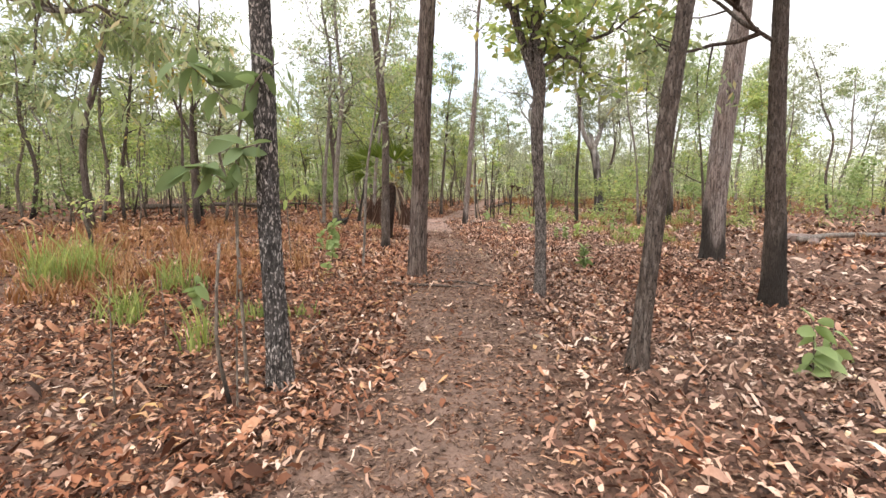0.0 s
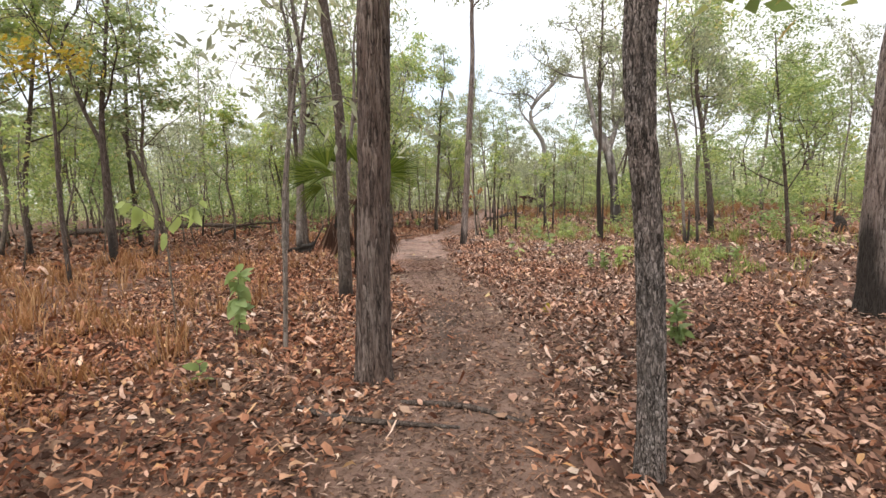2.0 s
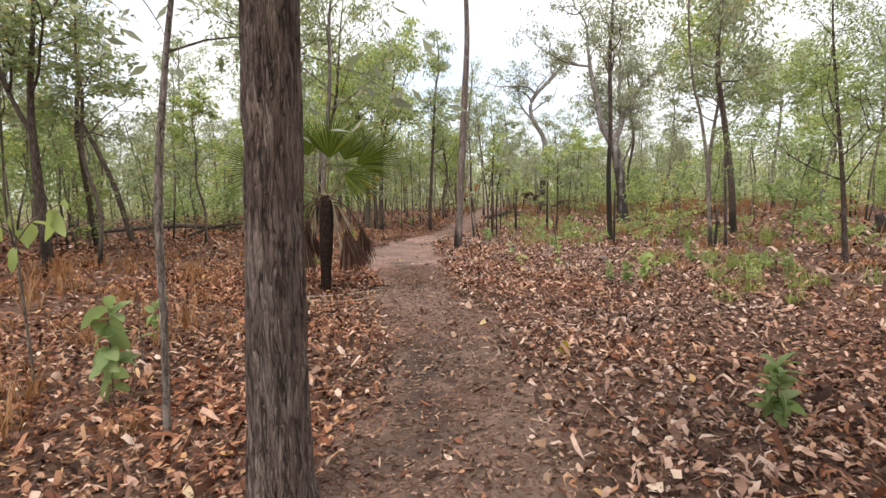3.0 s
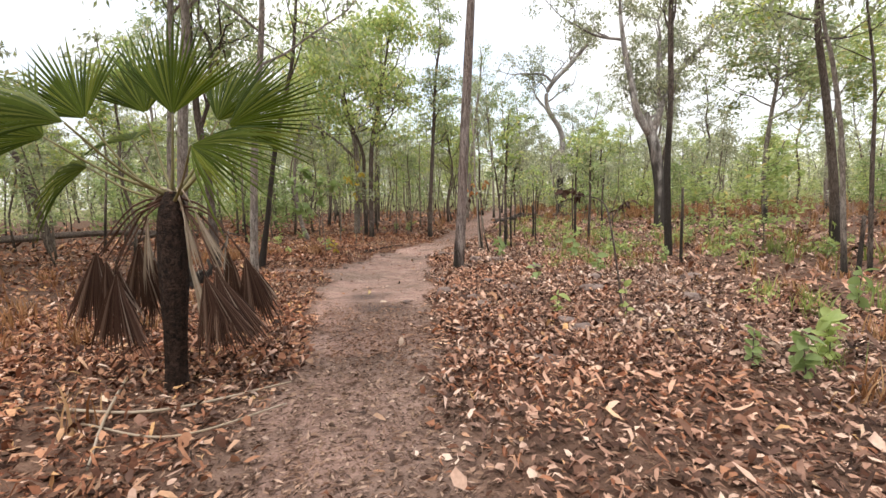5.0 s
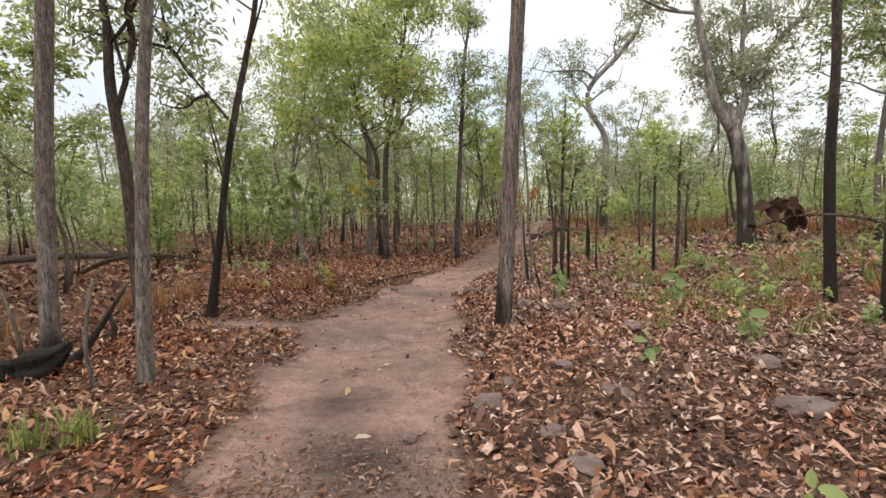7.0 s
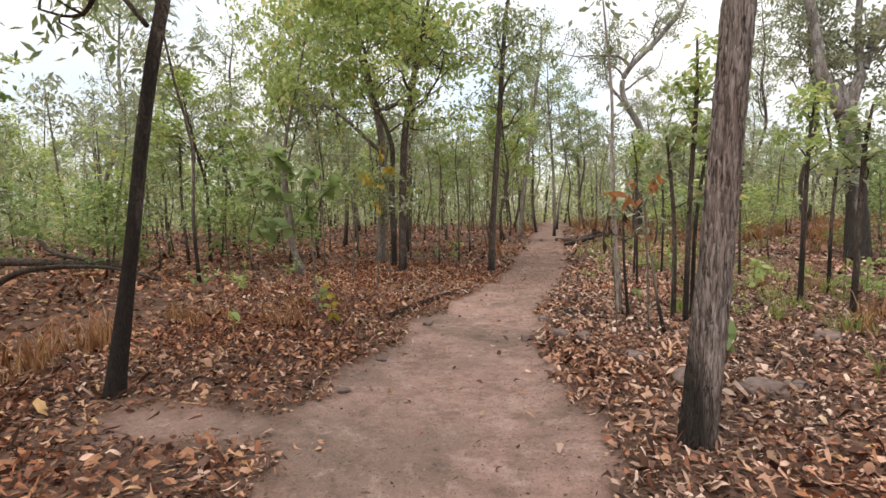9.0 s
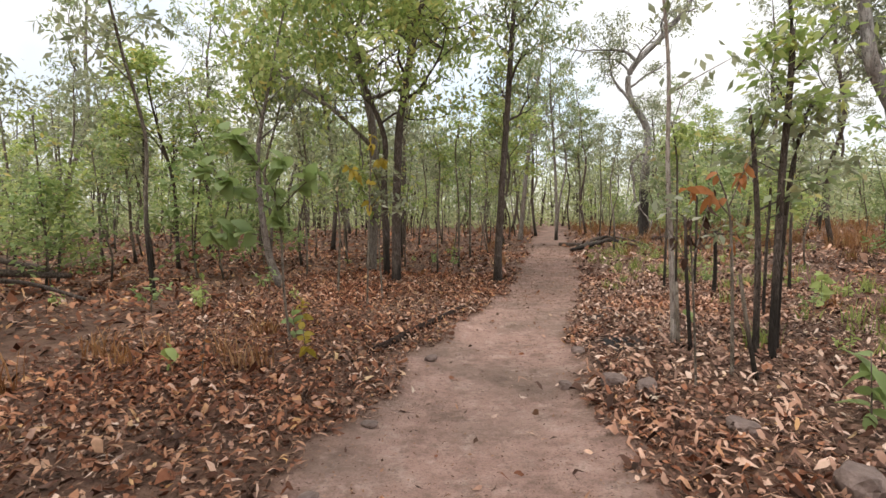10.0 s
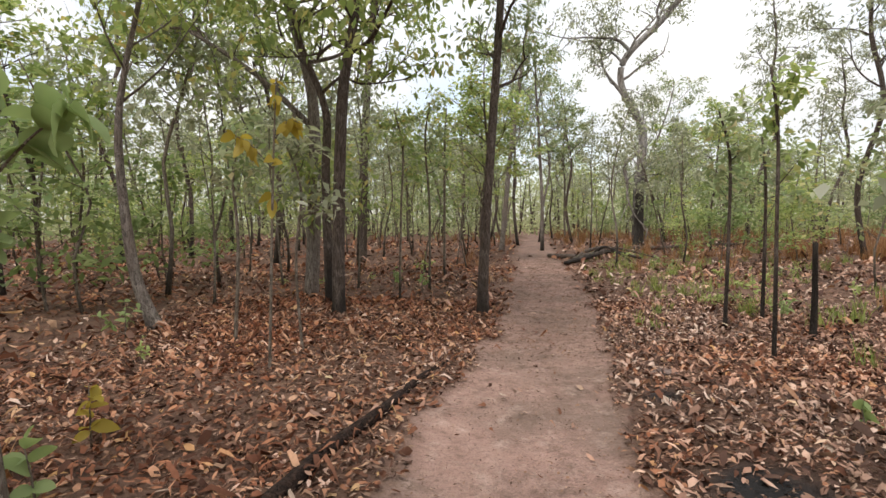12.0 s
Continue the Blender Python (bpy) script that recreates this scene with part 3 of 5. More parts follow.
tree([(-3.9, 17.5, 0.09, 0.102), (-3.86, 17.5, 0.88, 0.084), (-3.76, 17.51, 2.35, 0.08), (-3.62, 17.52, 3.74, 0.077), (-3.54, 17.52, 4.55, 0.064)],
     BARK_GREY, 9, LEAF_GUM, "straight grey-barked tree with a burnt hollow foot", 22, limbs=10, first=0.45, reach=2.1, sides=16, step=0.1, char=0.35)
tree([(-7.75, 15.5, 0.15, 0.115), (-7.78, 15.5, 2.27, 0.085), (-7.75, 15.5, 3.6, 0.06), (-7.5, 15.5, 5.3, 0.04)],
     BARK_DARK, 7.5, LEAF_GUM, "dark forked tree among dry grass", 23, limbs=9, first=0.42, reach=2.4, char=0.8,
     extra=[[(-7.77, 15.5, 2.9, 0.05), (-8.2, 15.5, 3.9, 0.04), (-8.6, 15.6, 5.2, 0.03)]])
tree([(-1.38, 8.3, 0.04, 0.022), (-1.34, 8.3, 0.65, 0.022), (-1.30, 8.3, 1.51, 0.024), (-1.21, 8.3, 2.16, 0.019), (-1.12, 8.31, 2.69, 0.016)],
     BARK_GREY, 4.6, LEAF_GREY, "thin nearly bare grey sapling", 24, limbs=7, first=0.45, reach=1.0, per_tip=2, sides=10, step=0.1)
tree([(-4.45, 18.1, 0.09, 0.065), (-4.3, 18.1, 2.31, 0.06), (-4.12, 18.1, 4.26, 0.052), (-4.05, 18.1, 6.14, 0.045)],
     BARK_GREY, 9.5, LEAF_GREY, "pale grey leaning tree with bare twigs", 26, limbs=10, first=0.45, reach=1.9, per_tip=4)
tree([(-2.51, 28.52, -0.03, 0.10), (-2.48, 28.53, 1.43, 0.092), (-2.39, 28.53, 3.13, 0.085), (-2.26, 28.54, 4.03, 0.075), (-1.93, 28.56, 5.54, 0.05)],
     BARK_DARK, 8.6, LEAF_BROAD, "leafy dark-trunked tree with a wide green crown", 27, limbs=13, first=0.42, reach=2.5, level=2, per_tip=4, size=0.17, wide=0.075, droop=0.7, char=0.5, sides=14, step=0.12)
tree([(-3.47, 30.53, 0.0, 0.135), (-3.35, 30.53, 2.21, 0.12), (-3.37, 30.53, 3.89, 0.10), (-3.75, 30.51, 5.39, 0.07)],
     BARK_GREY, 8.2, LEAF_BROAD, "leafy grey-trunked tree spreading low limbs", 28, limbs=10, first=0.5, reach=2.5, level=2, per_tip=4, size=0.17, wide=0.075, droop=0.7,
     extra=[[(-3.35, 30.53, 3.2, 0.06), (-4.4, 30.4, 4.2, 0.045), (-5.6, 30.3, 5.0, 0.03)]])
tree([(-2.89, 29.57, -0.02, 0.08), (-2.91, 29.57, 2.15, 0.075), (-2.88, 29.57, 3.29, 0.065), (-3.27, 29.55, 4.42, 0.05)],
     BARK_DARK, 7.2, LEAF_BROAD, "thin dark tree in a leafy clump", 29, limbs=9, first=0.5, reach=2.0, level=1, per_tip=14, size=0.16, wide=0.07, char=0.8)
tree([(-0.27, 28.95, -0.14, 0.105), (-0.22, 28.95, 1.12, 0.078), (-0.02, 28.97, 3.79, 0.066), (0.16, 28.98, 6.13, 0.05)],
     BARK_DARK, 9.2, LEAF_GUM, "slender dark tree standing close to the path", 30, limbs=13, first=0.36, reach=1.15, per_tip=12, spread=0.2, char=0.6, sides=14, step=0.12)
tree([(9.05, 29.5, -0.06, 0.30), (8.93, 29.49, 1.71, 0.22), (8.70, 29.47, 3.2, 0.225), (8.55, 29.46, 3.75, 0.20)],
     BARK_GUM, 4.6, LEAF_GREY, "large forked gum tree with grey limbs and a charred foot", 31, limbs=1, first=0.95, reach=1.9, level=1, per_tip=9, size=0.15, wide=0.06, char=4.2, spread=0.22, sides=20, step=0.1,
     extra=[[(8.50, 29.45, 3.7, 0.17), (7.98, 29.41, 4.61, 0.144), (7.77, 29.39, 5.67, 0.118), (7.47, 29.36, 6.95, 0.10), (7.30, 29.34, 8.21, 0.068)],
            [(8.57, 29.46, 3.6, 0.16), (8.94, 29.49, 4.66, 0.127), (9.28, 29.52, 5.61, 0.10), (9.92, 29.58, 6.39, 0.085), (10.72, 29.65, 7.15, 0.068)],
            [(8.94, 29.49, 4.66, 0.09), (8.82, 29.48, 5.79, 0.076), (8.86, 29.48, 7.22, 0.059)],
            [(7.40, 29.35, 7.3, 0.06), (6.40, 29.27, 7.45, 0.045), (5.50, 29.2, 7.9, 0.03)]])
tree([(5.25, 19.95, 0.05, 0.08), (5.2, 19.95, 1.9, 0.066), (5.25, 19.95, 3.25, 0.057), (5.23, 19.95, 4.6, 0.056), (5.24, 19.95, 5.6, 0.047)],
     BARK_DARK, 8.5, LEAF_GREY, "straight dark tree with a burnt trunk", 32, limbs=10, first=0.5, reach=1.4, char=3.5, sides=14, step=0.12)
tree([(8.1, 44.3, 0.12, 0.28), (8.14, 44.31, 2.81, 0.225), (8.31, 44.31, 4.94, 0.185), (8.12, 44.31, 5.95, 0.175), (7.44, 44.29, 7.07, 0.155), (7.25, 44.28, 8.12, 0.14),
      (7.7, 44.3, 9.03, 0.145), (9.15, 44.33, 10.43, 0.13), (10.19, 44.36, 11.7, 0.10)],
     BARK_GUM, 12.5, LEAF_GREY, "pale grey twisted gum tree with a charcoal-black foot", 33, limbs=7, first=0.55, reach=2.4, per_tip=8, size=0.18, wide=0.07, char=3.0, sides=16, step=0.15,
     extra=[[(7.7, 44.3, 9.03, 0.095), (7.03, 44.28, 9.56, 0.068), (5.97, 44.25, 9.65, 0.054)], [(7.4, 44.29, 7.05, 0.095), (6.99, 44.28, 7.55, 0.07)],
            [(8.3, 44.3, 4.6, 0.12), (7.5, 44.3, 3.9, 0.09), (7.6, 44.3, 3.0, 0.07)]])
tree([(6.5, 16.75, 0.08, 0.045), (6.42, 16.75, 1.26, 0.038), (6.36, 16.75, 2.1, 0.036), (6.18, 16.74, 3.18, 0.032), (6.0, 16.74, 3.9, 0.026)],
     BARK_GREY, 7.5, LEAF_GUM, "leaning grey tree in the open woodland", 34, limbs=9, first=0.5, reach=2.0, char=0.6)
tree([(6.75, 16.6, 0.08, 0.036), (6.7, 16.6, 1.66, 0.030), (6.67, 16.6, 2.88, 0.022)], BARK_DARK, 5.5, LEAF_GREY, "thin dark sapling in open woodland", 35, limbs=8, first=0.45, reach=1.2, char=0.5)
tree([(7.15, 13.7, 0.1, 0.05), (7.05, 13.7, 1.3, 0.036), (6.94, 13.7, 2.28, 0.03)], BARK_DARK, 4.4, LEAF_FRESH, "thin sapling with feathery bright green leaves", 36, limbs=11, first=0.25, reach=1.5, per_tip=20, size=0.085, wide=0.03, spread=0.3, droop=0.3)
tree([(9.2, 20.55, 0.0, 0.11), (9.1, 20.55, 1.6, 0.092), (8.85, 20.55, 3.4, 0.08), (8.6, 20.55, 5.0, 0.064)], BARK_DARK, 7.5, LEAF_BROAD, "dark tree with flat green leaf layers", 37, limbs=10, first=0.6, reach=1.5, size=0.17, wide=0.08, droop=0.3, char=0.9)
tree([(-4.6, 27.3, 0.03, 0.10), (-4.7, 27.3, 0.27, 0.084), (-4.86, 27.3, 0.77, 0.07), (-4.97, 27.3, 1.74, 0.056), (-4.99, 27.3, 2.62, 0.045), (-4.87, 27.3, 3.36, 0.035), (-4.68, 27.3, 4.08, 0.028)],
     BARK_GREY, 6.5, LEAF_BROAD, "grey tree with a bent foot and an open crown", 38, limbs=11, first=0.4, reach=1.7, size=0.15, wide=0.08, char=0.18, sides=14, step=0.1)
tree([(-3.63, 37.29, 0.06, 0.17), (-3.52, 37.29, 2.56, 0.139), (-3.33, 37.29, 5.64, 0.121), (-3.05, 37.3, 8.48, 0.10)],
     BARK_DARK, 11, LEAF_GUM, "tall dark-trunked tree behind a leafy clump", 39, limbs=9, first=0.5, reach=2.0)
tree([(1.59, 42.93, 0.05, 0.12), (2.0, 42.94, 4.1, 0.10), (2.54, 42.95, 8.08, 0.077), (2.8, 42.96, 10.2, 0.05)], BARK_GREY, 11, LEAF_GUM, "tall slim leaning tree beyond the bend", 40, limbs=9, first=0.4, reach=1.5)
tree([(1.41, 23.34, -0.05, 0.031), (1.37, 23.34, 0.9, 0.029), (1.31, 23.34, 2.0, 0.025), (1.30, 23.34, 3.07, 0.020)], BARK_PALE, 4.6, LEAF_GREY, "thin pale bleached sapling with few leaves", 41, limbs=4, first=0.6, reach=0.6, level=0, per_tip=2, size=0.13, wide=0.06)

tree([(-6.35, 12.2, 0.1, 0.04), (-6.4, 12.2, 1.5, 0.034), (-6.35, 12.2, 3.0, 0.026)], BARK_DARK, 3.95, LEAF_YELLOW, "slim dark tree with a few yellow and orange leaves", 42, limbs=5, first=0.86, reach=0.75, rise=-0.02, per_tip=3, size=0.14, wide=0.06, spread=0.16, droop=0.3, char=0.4)
tree([(-4.5, 4.4, 0.05, 0.07), (-4.5, 4.4, 1.5, 0.06), (-4.4, 4.4, 3.0, 0.05)], BARK_GREY, 6.0, LEAF_GUM, "gum tree with long drooping dark leaves", 43, limbs=10, first=0.42, reach=1.5, per_tip=8, size=0.17, wide=0.035, droop=1.6,
     extra=[[(-4.45, 4.4, 2.7, 0.02), (-4.0, 4.45, 3.05, 0.014), (-3.5, 4.5, 3.0, 0.008)]])

tree([(13.7, 30.4, ground_z(13.7, 30.4), 0.12), (13.6, 30.4, 2.4, 0.10), (13.8, 30.4, 4.4, 0.08)], BARK_GREY, 8.4, LEAF_GUM, "spreading tree with flat layers of green leaves", 44, limbs=13, first=0.5, reach=2.7, level=2, per_tip=4,
     size=0.19, wide=0.10, droop=0.3, char=0.8)

tree([(22.5, 39.0, ground_z(22.5, 39.0), 0.13), (22.4, 39.0, 2.6, 0.11), (22.7, 39.0, 5.0, 0.085)], BARK_GREY, 7.8, LEAF_BROAD, "tall tree with one flat bright green leaf layer", 45, limbs=12, first=0.78, reach=3.0, level=2, per_tip=5,
     size=0.20, wide=0.11, droop=0.2, rise=-0.02, spread=0.22, char=0.6)

# ---- burnt and living stems between the trees ----
STEMS = (  # foot x, y, lean x, height, radius, charred height, leaf tufts
    (2.45, 25.9, -0.02, 2.9, 0.028, 1.2, 2), (3.42, 26.7, 0.0, 1.15, 0.05, 2.0, 0), (1.58, 22.0, -0.17, 0.9, 0.028, 0.5, 0),
    (2.04, 22.6, 0.10, 3.6, 0.048, 1.0, 3), (1.9, 22.62, -0.06, 2.4, 0.042, 0.9, 2), (1.45, 23.0, -0.08, 1.75, 0.028, 1.2, 1), (1.42, 23.25, -0.03, 0.7, 0.032, 0.1, 0),
    (3.65, 28.0, 0.0, 2.6, 0.036, 1.0, 2), (2.22, 22.85, 0.15, 2.6, 0.038, 1.1, 2), 
    (4.2, 23.85, 0.06, 3.0, 0.05, 1.1, 3), (4.35, 23.0, 0.07, 2.7, 0.052, 1.2, 3), (-9.0, 30.0, -0.1, 3.6, 0.06, 1.0, 3),
    (3.2, 24.8, 0.05, 2.2, 0.03, 0.7, 2), (2.9, 27.6, 0.02, 2.9, 0.035, 0.8, 3), (5.3, 24.9, 0.06, 2.5, 0.04, 1.0, 2), (4.9, 18.6, 0.02, 1.4, 0.04, 1.0, 0),
    (6.33, 16.3, 0.05, 0.9, 0.045, 1.5, 0), (-2.79, 16.71, 0.06, 0.95, 0.026, 0.0, 0), (-4.4, 17.7, -0.2, 0.75, 0.028, 0.2, 0), (-3.9, 18.3, 0.02, 0.35, 0.05, 0.6, 0),
    (-1.33, 2.95, -0.03, 1.05, 0.018, 0.5, 0), (-6.6, 9.2, -0.15, 1.0, 0.05, 0.5, 1), (-3.3, 26.6, 0.05, 2.5, 0.03, 0.2, 2), (-2.4, 26.2, 0.03, 2.2, 0.022, 0.1, 2),
    (-1.7, 29.9, 0.1, 3.4, 0.03, 0.4, 3), (-1.2, 31.2, -0.05, 3.8, 0.035, 0.4, 3), (4.9, 27.0, 0.02, 3.1, 0.035, 0.8, 3), (-0.9, 33.0, 0.05, 4.1, 0.04, 0.4, 3))
for k, (x, y, lean, height, r, char, tufts) in enumerate(STEMS):
    r *= 0.78
    z = ground_z(x, y)
    bend = 0.05 * math.sin(k * 2.1)
    line = [(x, y, z, r), (x + lean * 0.4 + bend, y + bend, z + height * 0.45, r * 0.85), (x + lean, y, z + height * (0.8 if tufts else 1.0), r * 0.7)]
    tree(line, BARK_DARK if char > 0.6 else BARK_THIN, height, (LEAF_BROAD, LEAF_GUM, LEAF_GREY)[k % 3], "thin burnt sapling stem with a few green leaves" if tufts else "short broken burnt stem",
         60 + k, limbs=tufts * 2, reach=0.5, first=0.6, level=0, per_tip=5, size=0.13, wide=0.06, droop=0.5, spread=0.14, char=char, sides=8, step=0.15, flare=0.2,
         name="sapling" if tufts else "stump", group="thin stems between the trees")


# ---- the fan palm ----
def fan(reach, opening, fold, blades, rng, sag=0.0, ragged=0.08, solid=0.55):
    """A fan leaf in its own plane: pleated blades from the stalk's end, joined in the inner part, free and narrowing at the tips."""
    verts, faces = [], []
    for k in range(blades):
        a = -opening + 2 * opening * (k + 0.5) / blades
        half = opening / blades
        R = reach * (0.72 + 0.28 * math.cos(a * 0.55)) * rng.uniform(1 - ragged, 1 + ragged)
        at = len(verts)
        for q, wide in ((0.02, 1.0), (0.3, 1.0), (solid, 1.0), (0.8, 0.58), (1.0, 0.05)):
            d = q * R
            drop = -sag * q * q * R - 0.12 * q ** 3 * R * abs(math.sin(a))
            w = d * math.tan(half) * wide if q <= solid else R * solid * math.tan(half) * wide
            ca, sa = math.cos(a), math.sin(a)
            for side, lift in ((-1, 0.0), (0, fold), (1, 0.0)):
                verts.append((ca * d - side * w * sa, sa * d + side * w * ca, drop + lift * w))
        for s in range(4):
            for c in range(2):
                i = at + s * 3 + c
                faces.append((i, i + 1, i + 4, i + 3))
    return np.array(verts), faces


def palm(x, y, z):
    rng = np.random.default_rng(5)
    root = thing("palm", x, y, z, "small fan palm with a skirt of dead brown fronds", "palm tree")
    trunk = mesh_object("trunk", *tube([(0, 0, -0.06, 0.085), (0.02, 0, 0.3, 0.08), (0.05, 0, 0.75, 0.095), (0.07, 0, 1.15, 0.102), (0.085, 0, 1.34, 0.092), (0.09, 0, 1.46, 0.05)], 24, 0.03, 0.10, 0.15, 3), BARK_PALM, root, smooth_faces=True)
    add_char(trunk, 0)
    fresh = [fan(0.66, 0.92, 1.0, 28, rng, 0.10, 0.12, 0.52), fan(0.62, 0.9, 1.1, 26, rng, 0.38, 0.16, 0.48)]
    dead = [fan(0.60, 0.42, 1.3, 26, rng, 0.12, 0.18, 0.78), fan(0.52, 0.36, 1.6, 20, rng, 0.25, 0.25, 0.7), fan(0.52, 0.11, 1.2, 7, rng, 0.1, 0.3, 0.7)]
    top = np.array([0.09, 0, 1.40])

    def frond(hub, tip_way, face, form, material, stalk_bend, part_name, r=0.012, label=""):
        """hub: where the blade begins; tip_way: the blade's middle line; face: the side it shows."""
        xw = Vector(tip_way).normalized()
        zw = (Vector(face) - xw * Vector(face).dot(xw)).normalized()
        yw = zw.cross(xw)
        m = Matrix((xw, yw, zw)).transposed().to_4x4()
        m.translation = hub
        ob = mesh_object(part_name, *form, material, root, label)
        ob.matrix_basis = m
        inv = m.inverted()
        a, b = Vector(top) + Vector((rng.normal(0, 0.02), rng.normal(0, 0.02), rng.uniform(-0.05, 0.06))), Vector(hub)
        mid = (a + b) / 2 + Vector(stalk_bend)
        line = [(*(inv @ p), w) for p, w in ((a, r * 1.4), (mid, r * 0.8), (b, r * 0.6))]
        mesh_object("petiole", *tube(line, 6, 0.08), BARK_STALK if material is PALM_GREEN else material, ob, smooth_faces=True)
        return ob

    # living fronds: hub, direction, facing
    for hub, way, face, k in (((0.17, -0.05, 2.05), (0.08, 0.0, 1.0), (0.1, -1, 0.15), 0), ((-0.49, 0.0, 2.05), (-0.6, 0.1, 0.85), (0.3, -1, 0.2), 0), ((-0.64, -0.2, 1.90), (-0.9, -0.1, 0.42), (0.2, -1, 0.4), 0),
                              ((0.58, -0.1, 1.95), (0.85, 0.05, 0.38), (-0.2, -1, 0.35), 0), ((-0.20, 0.25, 2.12), (-0.35, 0.25, 1.0), (0.1, -1, 0.2), 0), ((0.32, 0.30, 2.05), (0.45, 0.35, 0.9), (-0.1, -1, 0.3), 0),
                              ((-0.30, -0.45, 1.95), (-0.6, -0.6, 0.45), (0.1, -0.7, 0.9), 1), ((0.42, -0.32, 1.80), (0.8, -0.35, -0.05), (0.0, -0.8, 0.7), 1), ((-0.45, 0.45, 1.95), (-0.7, 0.6, 0.4), (0.2, -0.7, 0.8), 1),
                              ((0.15, 0.55, 1.95), (0.2, 0.9, 0.5), (0.0, -0.6, 0.9), 1), ((-0.62, 0.15, 1.72), (-0.95, 0.1, -0.05), (0.1, -0.8, 0.7), 1)):
        frond((hub[0], hub[1], hub[2] - 0.05), way, face, fresh[k], PALM_GREEN, (0, 0, -0.05), "frond", label="green pleated fan frond")
    # dead fronds hanging about the trunk
    for hub, way, face, k, straw in (((-0.42, -0.12, 1.06), (-0.1, 0.0, -1), (0.3, -1, 0), 0, 0), ((-0.22, -0.22, 0.92), (-0.10, -0.05, -1), (0, -1, 0.1), 0, 0),
                                     ((0.36, -0.16, 0.88), (0.20, 0.05, -1), (0.2, -1, 0), 0, 0), ((0.55, 0.08, 0.96), (0.12, 0.1, -1), (0.3, -1, 0), 1, 0),
                                     ((-0.55, 0.1, 1.0), (-0.1, 0.1, -1), (-0.5, -1, 0), 1, 0), ((-0.3, 0.35, 0.95), (-0.1, 0.1, -1), (-0.5, 1, 0), 1, 0),
                                     ((0.3, 0.35, 1.0), (0.1, 0.1, -1), (0.5, 1, 0), 0, 0), ((-0.46, -0.05, 1.02), (-0.25, -0.1, -1), (-0.3, -1, 0), 1, 0), ((-0.26, -0.16, 0.98), (-0.02, -0.05, -1), (0.3, -1, 0.1), 1, 0),
                                     ((0.40, -0.06, 0.93), (0.05, 0.0, -1), (-0.2, -1, 0), 1, 0), ((0.58, 0.02, 0.98), (0.3, 0.0, -1), (0.6, -1, 0), 1, 0), ((-0.25, 0.1, 1.1), (-0.02, 0.0, -1), (0.1, -1, 0), 0, 0), ((0.19, -0.06, 1.36), (0.14, -0.02, -1), (0.2, -1, 0), 2, 1),
                                     ((0.25, -0.04, 1.36), (0.40, 0, -1), (0.2, -1, 0), 2, 1), ((-0.07, -0.05, 1.32), (-0.12, -0.02, -1), (-0.2, -1, 0), 2, 1), ((0.24, -0.1, 0.98), (0.18, -0.05, -1), (0.1, -1, 0), 2, 1),
                                     ((-0.30, -0.20, 1.0), (0.05, 0.0, -1), (0.2, -1, 0), 1, 0), ((-0.30, -0.1, 0.95), (-0.12, 0.0, -1), (-0.2, -1, 0), 1, 0), ((0.42, -0.12, 0.9), (0.25, 0.0, -1), (0.4, -1, 0), 0, 0)):
        frond(hub, way, face, dead[k], PALM_STRAW if straw else PALM_DEAD, (0, 0, 0.12), "dead_frond", 0.008, "bleached straw-coloured hanging frond" if straw else "withered brown hanging frond")
    return root


BARK_STALK = foliage("palm_stalk", (0.0, (0.11, 0.10, 0.04)), (1.0, (0.22, 0.19, 0.095)), clear=0.0)
palm(-1.44, 12.82, ground_z(-1.44, 12.82))


# ---- saplings and seedlings with large leaves ----
def blade(length, width, droop, seed):
    """One large leaf with a midrib fold and a drooping tip, 0.3 mm thick to the eye, 5 by 3 corners."""
    rng = np.random.default_rng(seed)
    verts, faces = [], []
    form = ((0, 0.10), (0.14, 0.85), (0.40, 1.08), (0.68, 1.0), (0.90, 0.60), (1.0, 0.14)) if width > 0.6 * length else ((0, 0.06), (0.18, 0.72), (0.42, 1.0), (0.68, 0.85), (0.88, 0.45), (1.0, 0.04))
    for i, (q, w) in enumerate(form):
        for s in (-1, 0, 1):
            verts.append((q * length, s * w * width / 2, -droop * q * q * length + abs(s) * w * width * 0.16 + rng.normal(0, 0.01) * width))
    for i in range(5):
        for s in range(2):
            k = i * 3 + s
            faces.append((k, k + 1, k + 4, k + 3))
    return verts, faces


LEAF_MESHES = {}


def leaf_mesh(key, length, width, droop, material):
    if (key, material.name) not in LEAF_MESHES:
        me = bpy.data.meshes.new("leaf")
        v, f = blade(length, width, droop, len(LEAF_MESHES))
        me.from_pydata(v, [], f)
        me.polygons.foreach_set("use_smooth", np.ones(len(f), bool))
        me.materials.append(material)
        LEAF_MESHES[key, material.name] = me
    return LEAF_MESHES[key, material.name]


